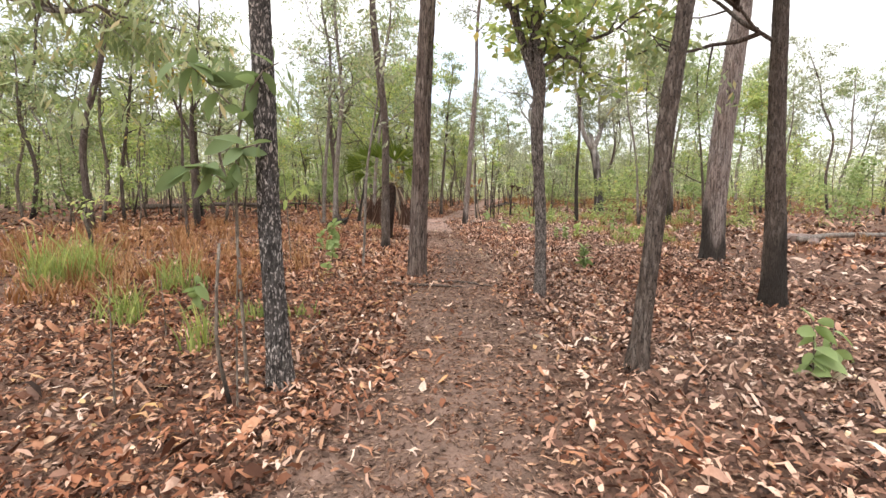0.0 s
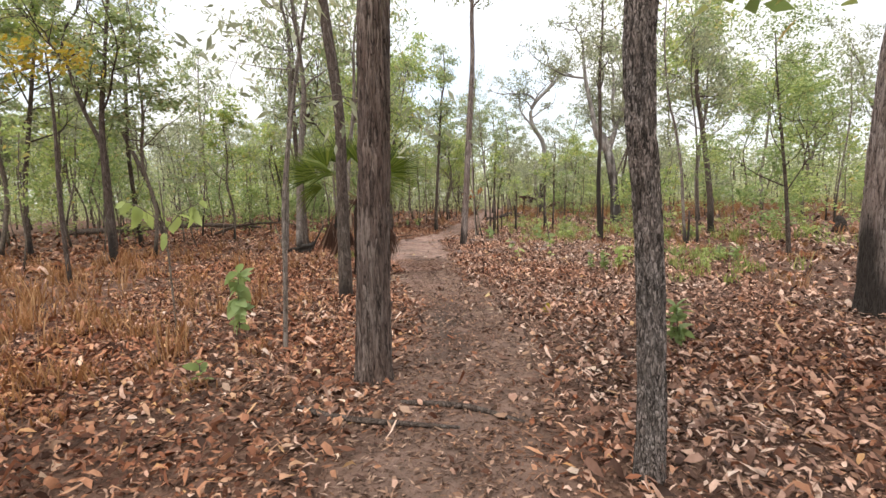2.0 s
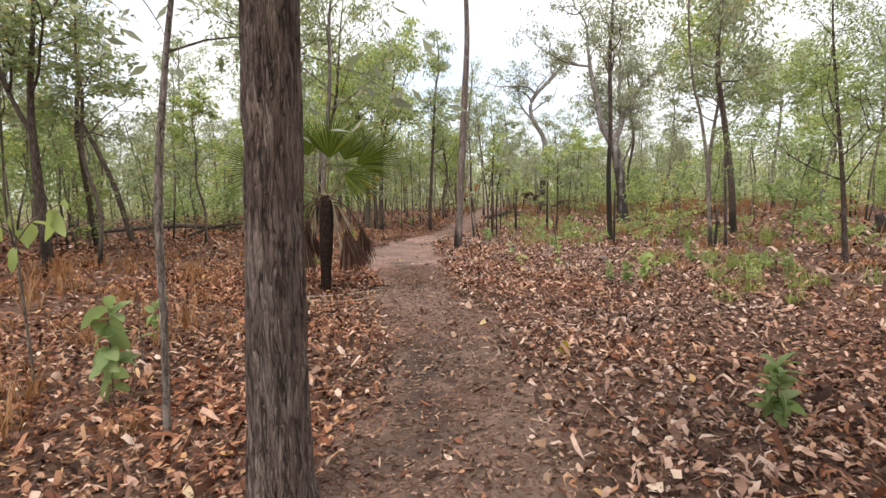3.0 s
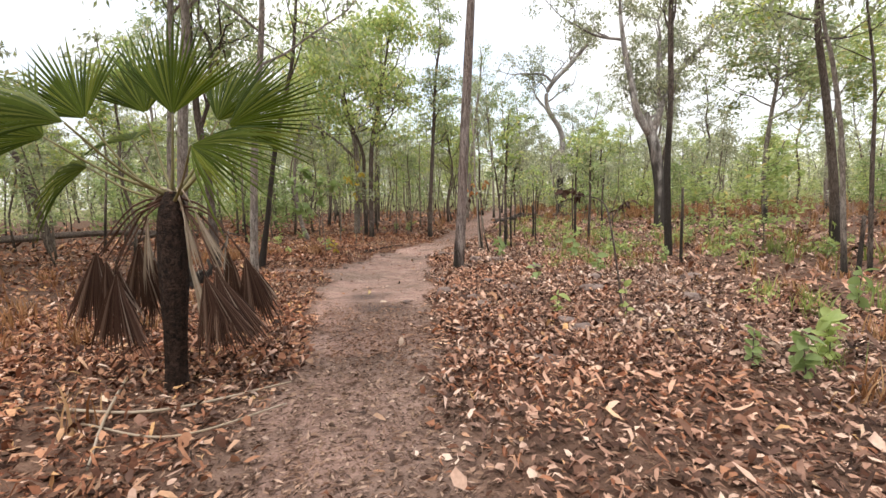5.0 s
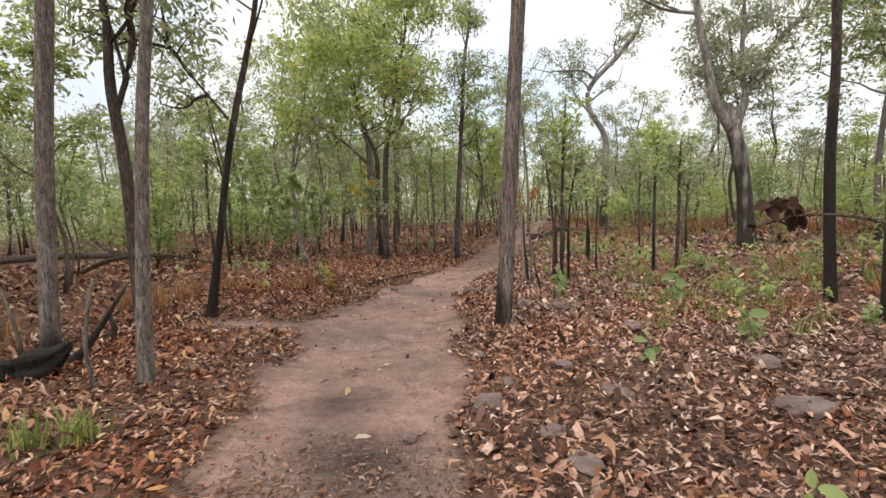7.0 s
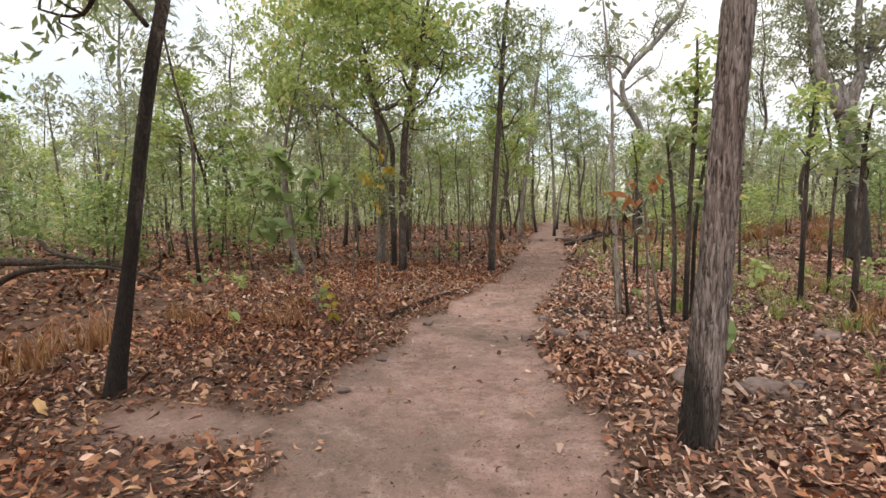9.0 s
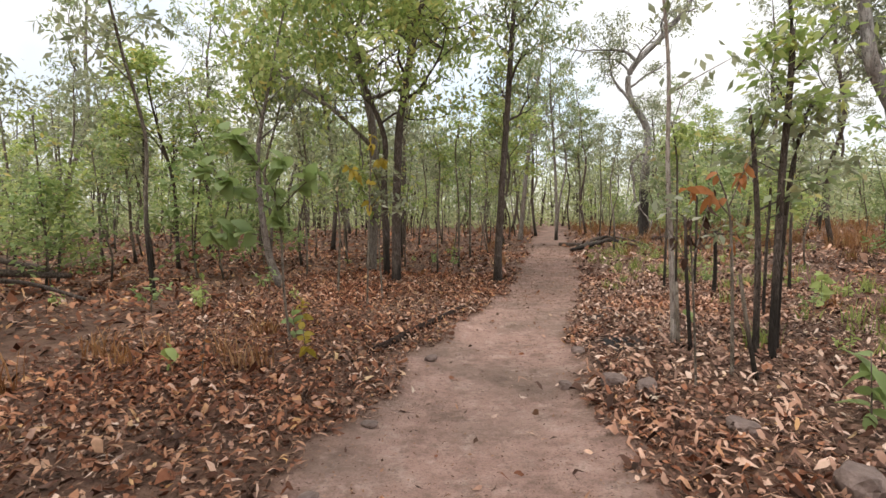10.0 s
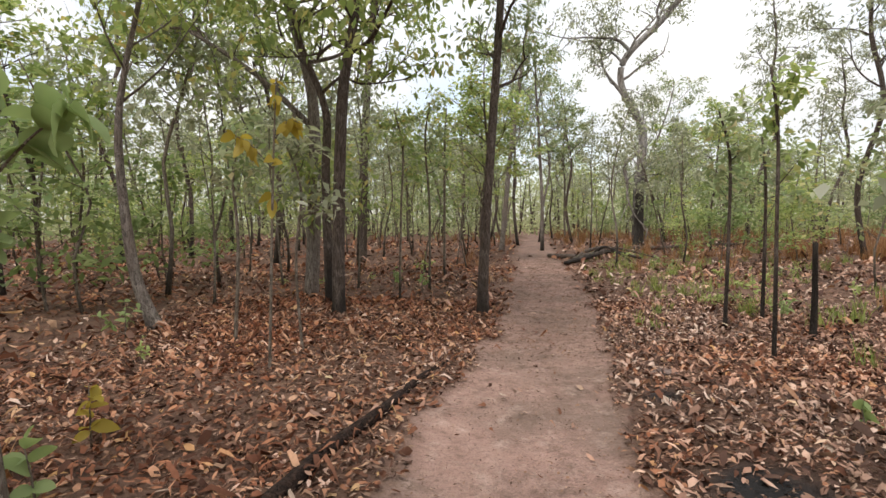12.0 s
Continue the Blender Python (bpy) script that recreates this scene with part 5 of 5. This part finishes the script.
# ---- grass ----
def grass(name, spots, material, label):
    """Tufts of bending blades; spots: x, y, spread x, spread y, blades, height."""
    r = np.random.default_rng(len(spots))
    roots, high = [], []
    for x, y, sx, sy, count, h in spots:
        tufts = max(1, count // 28)
        cx, cy = r.normal(x, sx, tufts), r.normal(y, sy, tufts)
        k = r.integers(0, tufts, count)
        roots.append(np.stack([cx[k] + r.normal(0, 0.07, count), cy[k] + r.normal(0, 0.07, count)], 1))
        high.append(h * r.uniform(0.4, 1.25, count) * r.uniform(0.6, 1.2, tufts)[k])
    xy, h = np.vstack(roots), np.concatenate(high)
    keep = (np.abs(xy[:, 0] - path_x(xy[:, 1])) > 1.2)
    xy, h = xy[keep], h[keep]
    n = len(h)
    foot = np.column_stack([xy, land(xy[:, 0], xy[:, 1]) - 0.01])
    a = r.uniform(0, 2 * math.pi, n)
    lean = np.stack([np.cos(a), np.sin(a), np.zeros(n)], 1) * (h * r.uniform(0.15, 0.8, n))[:, None]
    side = np.stack([-np.sin(a + r.normal(0, 0.6, n)), np.cos(a), np.zeros(n)], 1) * (0.0035 + 0.004 * r.random(n))[:, None] * 1.3
    up = np.array([0, 0, 1.0]) * h[:, None]
    v = np.stack([foot - side, foot + side, foot + up * 0.5 + lean * 0.3 + side * 0.8, foot + up * 0.5 + lean * 0.3 - side * 0.8,
                  foot + up * 0.82 + lean * 0.72 + side * 0.4, foot + up * 0.82 + lean * 0.72 - side * 0.4, foot + up * 0.92 + lean * 1.15], 1).reshape(-1, 3)
    k = np.arange(n)[:, None] * 7
    f = np.concatenate([k + [0, 1, 2], k + [0, 2, 3], k + [3, 2, 4], k + [3, 4, 5], k + [5, 4, 6]], 0)
    return tagged(mesh_object(name, v, f, material), label, "grass", kind="stuff")


grass("dry_grass", ((-4.4, 6.9, 1.0, 1.0, 1240, 0.34), (-6.9, 8.2, 1.5, 1.6, 1984, 0.42), (-4.3, 8.9, 1.0, 1.2, 992, 0.30), (-7.9, 12.2, 1.8, 1.8, 1612, 0.42), (-3.4, 10.5, 0.8, 1.5, 620, 0.25),
                    (-5.0, 13.5, 1.6, 1.4, 806, 0.3), (-3.5, 22.7, 0.45, 0.4, 260, 0.28), (-4.7, 20.8, 0.35, 0.5, 434, 0.38), (-6.5, 17.5, 1.5, 1.5, 620, 0.28), (-2.7, 8.0, 0.6, 1.2, 279, 0.22),
                    (14, 38, 6, 3, 5200, 0.6), (20, 52, 9, 5, 7500, 0.8), (5.5, 17, 1.5, 2.5, 600, 0.22), (10, 22, 3, 3, 1500, 0.35), (8, 12, 1.5, 2, 700, 0.25), (26, 34, 6, 6, 3500, 0.7), (8, 52, 4, 4, 3000, 0.6)), GRASS_DRY, "rust-coloured dry tufted grass")
grass("green_grass", ((-5.4, 6.9, 0.3, 0.3, 460, 0.7), (-2.25, 3.95, 0.16, 0.16, 40, 0.5), (-3.55, 6.35, 0.22, 0.18, 110, 0.5), (-3.3, 5.0, 0.12, 0.12, 120, 0.4), (-2.25, 15.7, 0.12, 0.12, 130, 0.3), (3.6, 19.5, 0.7, 0.7, 420, 0.24),
                      (5.1, 12.6, 0.7, 0.7, 500, 0.26), (5.4, 14.2, 0.8, 0.8, 500, 0.26), (4.5, 21.5, 1.2, 1.5, 700, 0.26), (6.8, 24.5, 2.0, 2.0, 1300, 0.3), (4.2, 29.5, 1.4, 2.0, 1100, 0.22),
                      (3.5, 33.5, 1.0, 2.5, 900, 0.22), (8.5, 17.5, 1.5, 1.5, 900, 0.4), (-2.0, 5.0, 0.2, 0.2, 120, 0.25), (7, 36, 2.5, 3, 1500, 0.3)), GRASS_GREEN, "green and yellowing grass tufts")


# ---- rocks, logs and sticks ----
def rock(x, y, sx, sy, sz, seed, label="angular brown-grey rock half sunk in leaf litter"):
    bm = bmesh.new()
    bmesh.ops.create_icosphere(bm, subdivisions=3, radius=1)
    for v in bm.verts:
        p = v.co * 1.1 + Vector((seed * 3.7, seed, 0))
        cell = noise.cell(p * 1.6)
        v.co *= 1 + 0.30 * noise.noise(p) + 0.12 * noise.noise(p * 2.7) + 0.05 * cell
        v.co.z = min(v.co.z, 0.72 + 0.15 * noise.noise(p * 0.8))
        v.co = Vector((v.co.x * sx, v.co.y * sy, v.co.z * sz))
    me = bpy.data.meshes.new("rock")
    bm.to_mesh(me)
    bm.free()
    me.materials.append(STONE)
    ob = new("rock", me)
    ob.matrix_basis = pose(x, y, ground_z(x, y) + sz * 0.25, 0, 0, seed * 47 % 360)
    return tagged(ob, label, "rock", "rocks beside the path")


for k, (x, y, sx, sy, sz) in enumerate(((0.51, 16.35, 0.16, 0.12, 0.11), (0.42, 17.8, 0.15, 0.10, 0.06), (1.59, 20.0, 0.20, 0.13, 0.12), (1.9, 20.1, 0.12, 0.1, 0.08), (1.13, 20.25, 0.17, 0.13, 0.14), (0.93, 21.0, 0.15, 0.11, 0.08),
                                        (-0.03, 22.05, 0.07, 0.06, 0.06), (0.36, 22.0, 0.13, 0.09, 0.10), (0.58, 21.8, 0.16, 0.10, 0.09), (1.02, 15.5, 0.17, 0.11, 0.05), (1.84, 14.45, 0.13, 0.10, 0.08), (1.92, 14.12, 0.16, 0.12, 0.08),
                                        (0.9, 15.9, 0.14, 0.1, 0.07), (1.5, 16.6, 0.16, 0.12, 0.08), (2.6, 16.2, 0.2, 0.14, 0.1), (1.2, 17.3, 0.12, 0.1, 0.07), (2.9, 17.2, 0.15, 0.13, 0.1), (1.4, 13.2, 0.15, 0.12, 0.06),
                                        (-1.62, 21.2, 0.08, 0.06, 0.03), (-1.75, 20.2, 0.07, 0.05, 0.025), (0.7, 16.9, 0.1, 0.08, 0.06), (0.32, 23.2, 0.1, 0.08, 0.06), (1.26, 25.7, 0.16, 0.10, 0.04), (-1.3, 22.9, 0.09, 0.07, 0.05),
                                        (3.6, 15.4, 0.16, 0.12, 0.09), (2.2, 18.6, 0.14, 0.12, 0.1), (3.1, 21.6, 0.18, 0.14, 0.1), (0.0, 15.9, 0.06, 0.05, 0.04), (0.85, 19.3, 0.12, 0.1, 0.06), (0.7, 14.3, 0.11, 0.08, 0.04), (4.3, 16.9, 0.2, 0.16, 0.1))):
    rock(x, y, sx * 0.85, sy * 0.85, sz * 0.9, k + 1)
rock(8.3, 11.6, 0.5, 0.4, 0.22, 50, "low dark rocky mound behind the trees")


def log(line, material, label, seed, name="fallen_log", char=0.0, sides=12, rough=0.28):
    """A fallen stem lying along (x, y, height over ground, r)."""
    pts = [(x, y, ground_z(x, y) + h, r) for x, y, h, r in line]
    base = np.array(pts[0][:3])
    v, f = tube([(p[0] - base[0], p[1] - base[1], p[2] - base[2], p[3]) for p in pts], sides, 0.07 if rough < 0.5 else 0.03, rough, 0, seed)
    ob = mesh_object(name, v, f, material, smooth_faces=rough < 0.5)
    ob.location = base
    add_char(ob, char)
    return tagged(ob, label, "log" if "log" in name else "branch")


log([(-2.0, 22.8, -0.01, 0.04), (-1.75, 23.4, 0.03, 0.048), (-1.60, 24.0, 0.02, 0.05), (-1.33, 24.7, 0.035, 0.045), (-1.12, 25.5, 0.0, 0.04), (-0.8, 26.3, -0.02, 0.03)], BARK_PALM, "dark rotting log half buried beside the path", 1, char=0.02)
log([(3.0, 39.6, 0.05, 0.09), (3.8, 38.2, 0.12, 0.08), (4.6, 38.6, 0.25, 0.06), (5.6, 40.5, 0.2, 0.04)], BARK_DARK, "fallen dark branch lying in the clearing", 2)
log([(3.4, 37.6, 0.05, 0.07), (4.3, 38.8, 0.3, 0.06), (5.2, 39.0, 0.35, 0.045), (6.3, 37.9, 0.05, 0.03)], BARK_DARK, "crooked fallen limb propped on another", 3, "fallen_branch")
log([(6.6, 42.8, 0.06, 0.10), (8.4, 42.0, 0.1, 0.08), (10.2, 42.4, 0.2, 0.06), (12.4, 43.2, 0.1, 0.04)], BARK_DARK, "long fallen dark branch near a white gum", 4, "fallen_branch")
log([(2.9, 36.6, 0.06, 0.07), (3.7, 37.2, 0.14, 0.08), (4.6, 37.4, 0.32, 0.06), (5.4, 36.9, 0.12, 0.035)], BARK_DARK, "crooked charred branch in a pile of fallen wood", 19, "fallen_branch", char=0.5)
log([(4.2, 38.6, 0.06, 0.05), (4.5, 37.6, 0.45, 0.045), (4.9, 36.4, 0.08, 0.03)], BARK_DARK, "short dark branch in a pile of fallen wood", 20, "fallen_branch", char=0.6)
log([(-16.5, 25.5, 0.25, 0.14), (-13.5, 24.9, 0.35, 0.12), (-10.5, 25.5, 0.45, 0.09), (-8.2, 26.4, 0.3, 0.05)], BARK_DARK, "long dark fallen tree on the woodland floor", 5)
log([(-10.8, 23.2, 0.0, 0.11), (-11.3, 23.2, 2.1, 0.085), (-12.2, 23.2, 4.3, 0.05)], BARK_DARK, "dead leaning trunk with a broken top", 6, "dead_trunk")
log([(-9.5, 24.6, 0.1, 0.06), (-8.0, 23.8, 0.5, 0.05), (-6.4, 23.4, 0.6, 0.03), (-5.2, 23.0, 0.45, 0.02)], BARK_DARK, "crooked dead branch lying over the litter", 7, "fallen_branch")
log([(-10.4, 28.3, 0.2, 0.07), (-12.3, 28.9, 0.5, 0.06), (-14.2, 30.0, 1.6, 0.04)], BARK_DARK, "fallen dark limb leaning up among saplings", 8, "fallen_branch")
log([(8.0, 11.2, 0.12, 0.08), (9.2, 11.7, 0.16, 0.07), (11.0, 12.0, 0.12, 0.05)], BARK_GREY, "weathered grey fallen branch beyond the trees", 9, "fallen_branch")
log([(-4.02, 17.0, 0.02, 0.06), (-3.88, 16.94, 0.07, 0.12), (-3.72, 17.0, 0.10, 0.10), (-3.58, 16.98, 0.14, 0.15), (-3.46, 17.06, 0.20, 0.08), (-3.36, 17.14, 0.30, 0.03)],
    BARK_DARK, "charcoal-black jagged burnt stump at a tree's foot", 10, "burnt_log", char=1.5, sides=20, rough=0.7)
log([(-3.65, 17.4, 0.05, 0.05), (-3.55, 17.5, 0.12, 0.04), (-3.25, 17.8, 0.75, 0.014)], BARK_DARK, "black burnt branch propped at a tree", 11, "burnt_branch", char=1.0)
log([(-0.15, 7.02, 0.01, 0.018), (0.3, 6.9, 0.02, 0.02), (0.66, 6.66, 0.01, 0.012)], BARK_DARK, "dark stick lying across the trail", 13, "stick", sides=7)
log([(-0.9, 7.0, 0.02, 0.02), (-0.5, 6.75, 0.03, 0.024), (0.25, 6.6, 0.015, 0.012)], BARK_DARK, "dark stick lying across the trail", 14, "stick", sides=7)
log([(-1.7, 12.2, 0.03, 0.008), (-1.0, 12.0, 0.05, 0.007), (-0.5, 12.5, 0.03, 0.006)], PALM_STRAW, "dry palm stalk on the ground", 15, "stick", sides=7, rough=0.06)
log([(-2.1, 12.4, 0.03, 0.012), (-1.3, 12.35, 0.05, 0.010), (-0.6, 12.9, 0.03, 0.006)], PALM_STRAW, "dry palm stalk on the ground", 16, "stick", sides=7, rough=0.06)
log([(-2.2, 13.6, 0.03, 0.010), (-1.6, 12.3, 0.06, 0.010), (-1.3, 11.7, 0.02, 0.006)], PALM_STRAW, "dry palm stalk on the ground", 17, "stick", sides=7, rough=0.06)
log([(12.3, 19.0, 0.0, 0.2), (12.35, 19.0, 0.3, 0.15), (12.3, 19.1, 0.5, 0.07)], BARK_DARK, "squat burnt stump in the undergrowth", 18, "burnt_stump", char=2.0)


# ---- fallen leaves ----
def litter():
    r = np.random.default_rng(21)

    def cast(n, xs, ys, near):
        """Places thinned by the path, thicker towards it."""
        x, y = r.uniform(*xs, n), r.uniform(*ys, n)
        keep = r.random(n) < near(x, y)
        return x[keep], y[keep]

    def cover(x, y):
        bare = np.clip(bareness(x, y), 0, 1)
        clump = 0.75 + 0.25 * ripple(x, y, 0.5, 3.0)
        return np.where(bare > 0.55, 0.008, clump * (1 - 0.98 * bare)) * (1 - 0.92 * trodden(x, y)) * (1 - 0.75 * soot(x, y))

    def reach(scale, x, y):
        """The fine litter beside the path thins out where the coarser litter farther off takes over."""
        if scale < 1:
            return (1 - smooth(3.8, 5.5, np.abs(x))) * smooth(0.4, 1.6, y)
        near, far = (3.6, 28) if scale < 1.5 else (6.5, 33)
        return np.maximum.reduce([smooth(near, near + 1.6, np.abs(x)), smooth(far - 1, far + 1, y), 1 - smooth(-0.5, 1.2, y)])

    def lay(x, y, scale, narrow, lift=0.03, flat_piece=False):
        n = len(x)
        long = r.random(n) < narrow
        L = np.where(long, r.uniform(0.09, 0.19, n), r.uniform(0.05, 0.14, n)) * scale * np.exp(r.normal(-0.06, 0.2, n))
        W = np.where(long, L * r.uniform(0.11, 0.22, n), L * r.uniform(0.30, 0.60, n))
        a = r.uniform(0, 2 * math.pi, n)
        way = unit(np.stack([np.cos(a), np.sin(a), r.normal(0, 0.22, n)], 1))
        flat = unit(np.stack([r.normal(0, 0.52, n), r.normal(0, 0.52, n), np.ones(n)], 1))
        high = r.random(n) ** 2 * lift * (1 - 0.85 * np.clip(bareness(x, y) + trodden(x, y), 0, 1)) + 0.006
        pos = np.column_stack([x, y, land(x, y) + high])
        if flat_piece:
            return leaf_quads(pos, way, flat, L, W)
        v, f = leaf_curled(r, pos, way, flat, L, W, r.normal(0.12, 0.40, n), np.where(long, r.normal(0, 2.0, n), r.normal(0, 0.5, n)))
        return v, f

    for name, material, share, lab in (("leaf_litter", LITTER, 0.6, "thick litter of dry brown and tan fallen leaves"), ("rusty_leaf_litter", LITTER_WARM, 0.4, "drifts of rust-red fallen leaves")):
        warm = material is LITTER_WARM
        tint = lambda x, y: np.clip(0.5 + (0.35 if warm else -0.30) * np.tanh(-(x - path_x(y)) / 1.2) + 0.15 * ripple(x, y, 1.1, 0.4), 0.05, 1)
        parts = []
        for n, xs, ys, scale, lift in ((185000, (-5.5, 6.0), (0.6, 15), 0.66, 0.045), (175000, (-5.5, 5.5), (13, 30), 0.66, 0.045), (95000, (-12, 12), (3, 36), 1.02, 0.05), (44000, (-22, 22), (-8, 52), 1.8, 0.07)):
            x, y = cast(n, xs, ys, lambda x, y: cover(x, y) * tint(x, y) * reach(scale, x, y))
            parts.append(lay(x, y, scale, 0.42, lift))
        v, f = joined(parts)
        ob = tagged(mesh_object(name, v, f, material, smooth_faces=True), lab, "leaf litter", kind="stuff")
        if not warm:
            main = ob
    # crushed chips on the trail and sand
    x, y = cast(120000, (-1.8, 2.2), (0.5, 16), lambda x, y: np.clip(trodden(x, y) * 0.95 + 0.05, 0, 1))
    x2, y2 = cast(42000, (-2.4, 3.2), (12.5, 40), lambda x, y: 0.05 + 0.45 * (bareness(x, y) < 0.9) + 0.65 * smooth(24.5, 28, y))
    v, f = lay(np.concatenate([x, x2]), np.concatenate([y, y2]), 0.36, 0.6, 0.012, True)
    tagged(mesh_object("leaf_chips", v, f, CHIPS), "crushed leaf chips and twigs trodden into the trail", "leaf litter", kind="stuff")
    # crumbs of earth and bark on the swept sand
    x, y = cast(90000, (-2.6, 2.2), (9.5, 34), lambda x, y: 0.75 * bareness(x, y) * (0.55 + 0.45 * ripple(x, y, 0.27, 1.7)))
    v, f = lay(x, y, 0.19, 0.3, 0.004, True)
    tagged(mesh_object("soil_crumbs", v, f, CHIPS), "crumbs of earth and bark on the sandy path", "soil crumbs", kind="stuff")
    # broken leaf pieces between the leaves
    x, y = cast(210000, (-5, 5.5), (0.6, 29), lambda x, y: cover(x, y) * 0.95)
    v, f = lay(x, y, 0.44, 0.5, 0.04, True)
    tagged(mesh_object("leaf_fragments", v, f, CHIPS), "small broken pieces of dry leaf", "leaf litter", kind="stuff")
    # single large leaves near the path
    forms = []
    for k in range(6):
        L = np.array([0.09 + 0.012 * (k % 3)])
        v, f = leaf_curled(r, np.zeros((1, 3)), np.array([[1.0, 0, 0]]), np.array([[0, 0, 1.0]]), L, L * (0.6, 0.5, 0.2)[k % 3], np.array([0.22 + 0.07 * k]) * (1, -0.5)[k % 2], np.array([0.3 * (k - 3)]))
        me = bpy.data.meshes.new("leaf")
        me.from_pydata((v - v.mean(0)).tolist(), [], f.tolist())
        me.polygons.foreach_set("use_smooth", np.ones(len(f), bool))
        me.materials.append(LEAF_SINGLE)
        forms.append(me)
    x, y = cast(2600, (-2.6, 2.6), (1.6, 26), lambda x, y: 0.10 + 0.35 * (bareness(x, y) < 0.3))
    for i in range(min(300, len(x))):
        ob = new("leaf", forms[i % 6])
        ob.parent = main
        ob.matrix_basis = pose(x[i], y[i], ground_z(x[i], y[i]) + 0.03, r.normal(0, 22), r.normal(0, 22), r.uniform(0, 360))


def single_leaf():
    n = Nodes("large_fallen_leaf")
    pick = n.t.nodes.new("ShaderNodeObjectInfo").outputs["Random"]
    c = n.ramp(pick, (0.0, (0.22, 0.12, 0.075)), (0.4, (0.42, 0.27, 0.18)), (0.75, (0.50, 0.36, 0.275)), (0.95, (0.62, 0.50, 0.41)), (1.0, (0.60, 0.42, 0.08)))
    vein = n.noise(n.xyz, 40, 3)
    c = n.mix(n.ramp(vein, (0.35, (0.4, 0.4, 0.4)), (0.7, (0, 0, 0))), c, n.mix(1.0, c, (0.5, 0.42, 0.36), "MULTIPLY"))
    return n.done(c, 0.7)


LEAF_SINGLE = single_leaf()
litter()
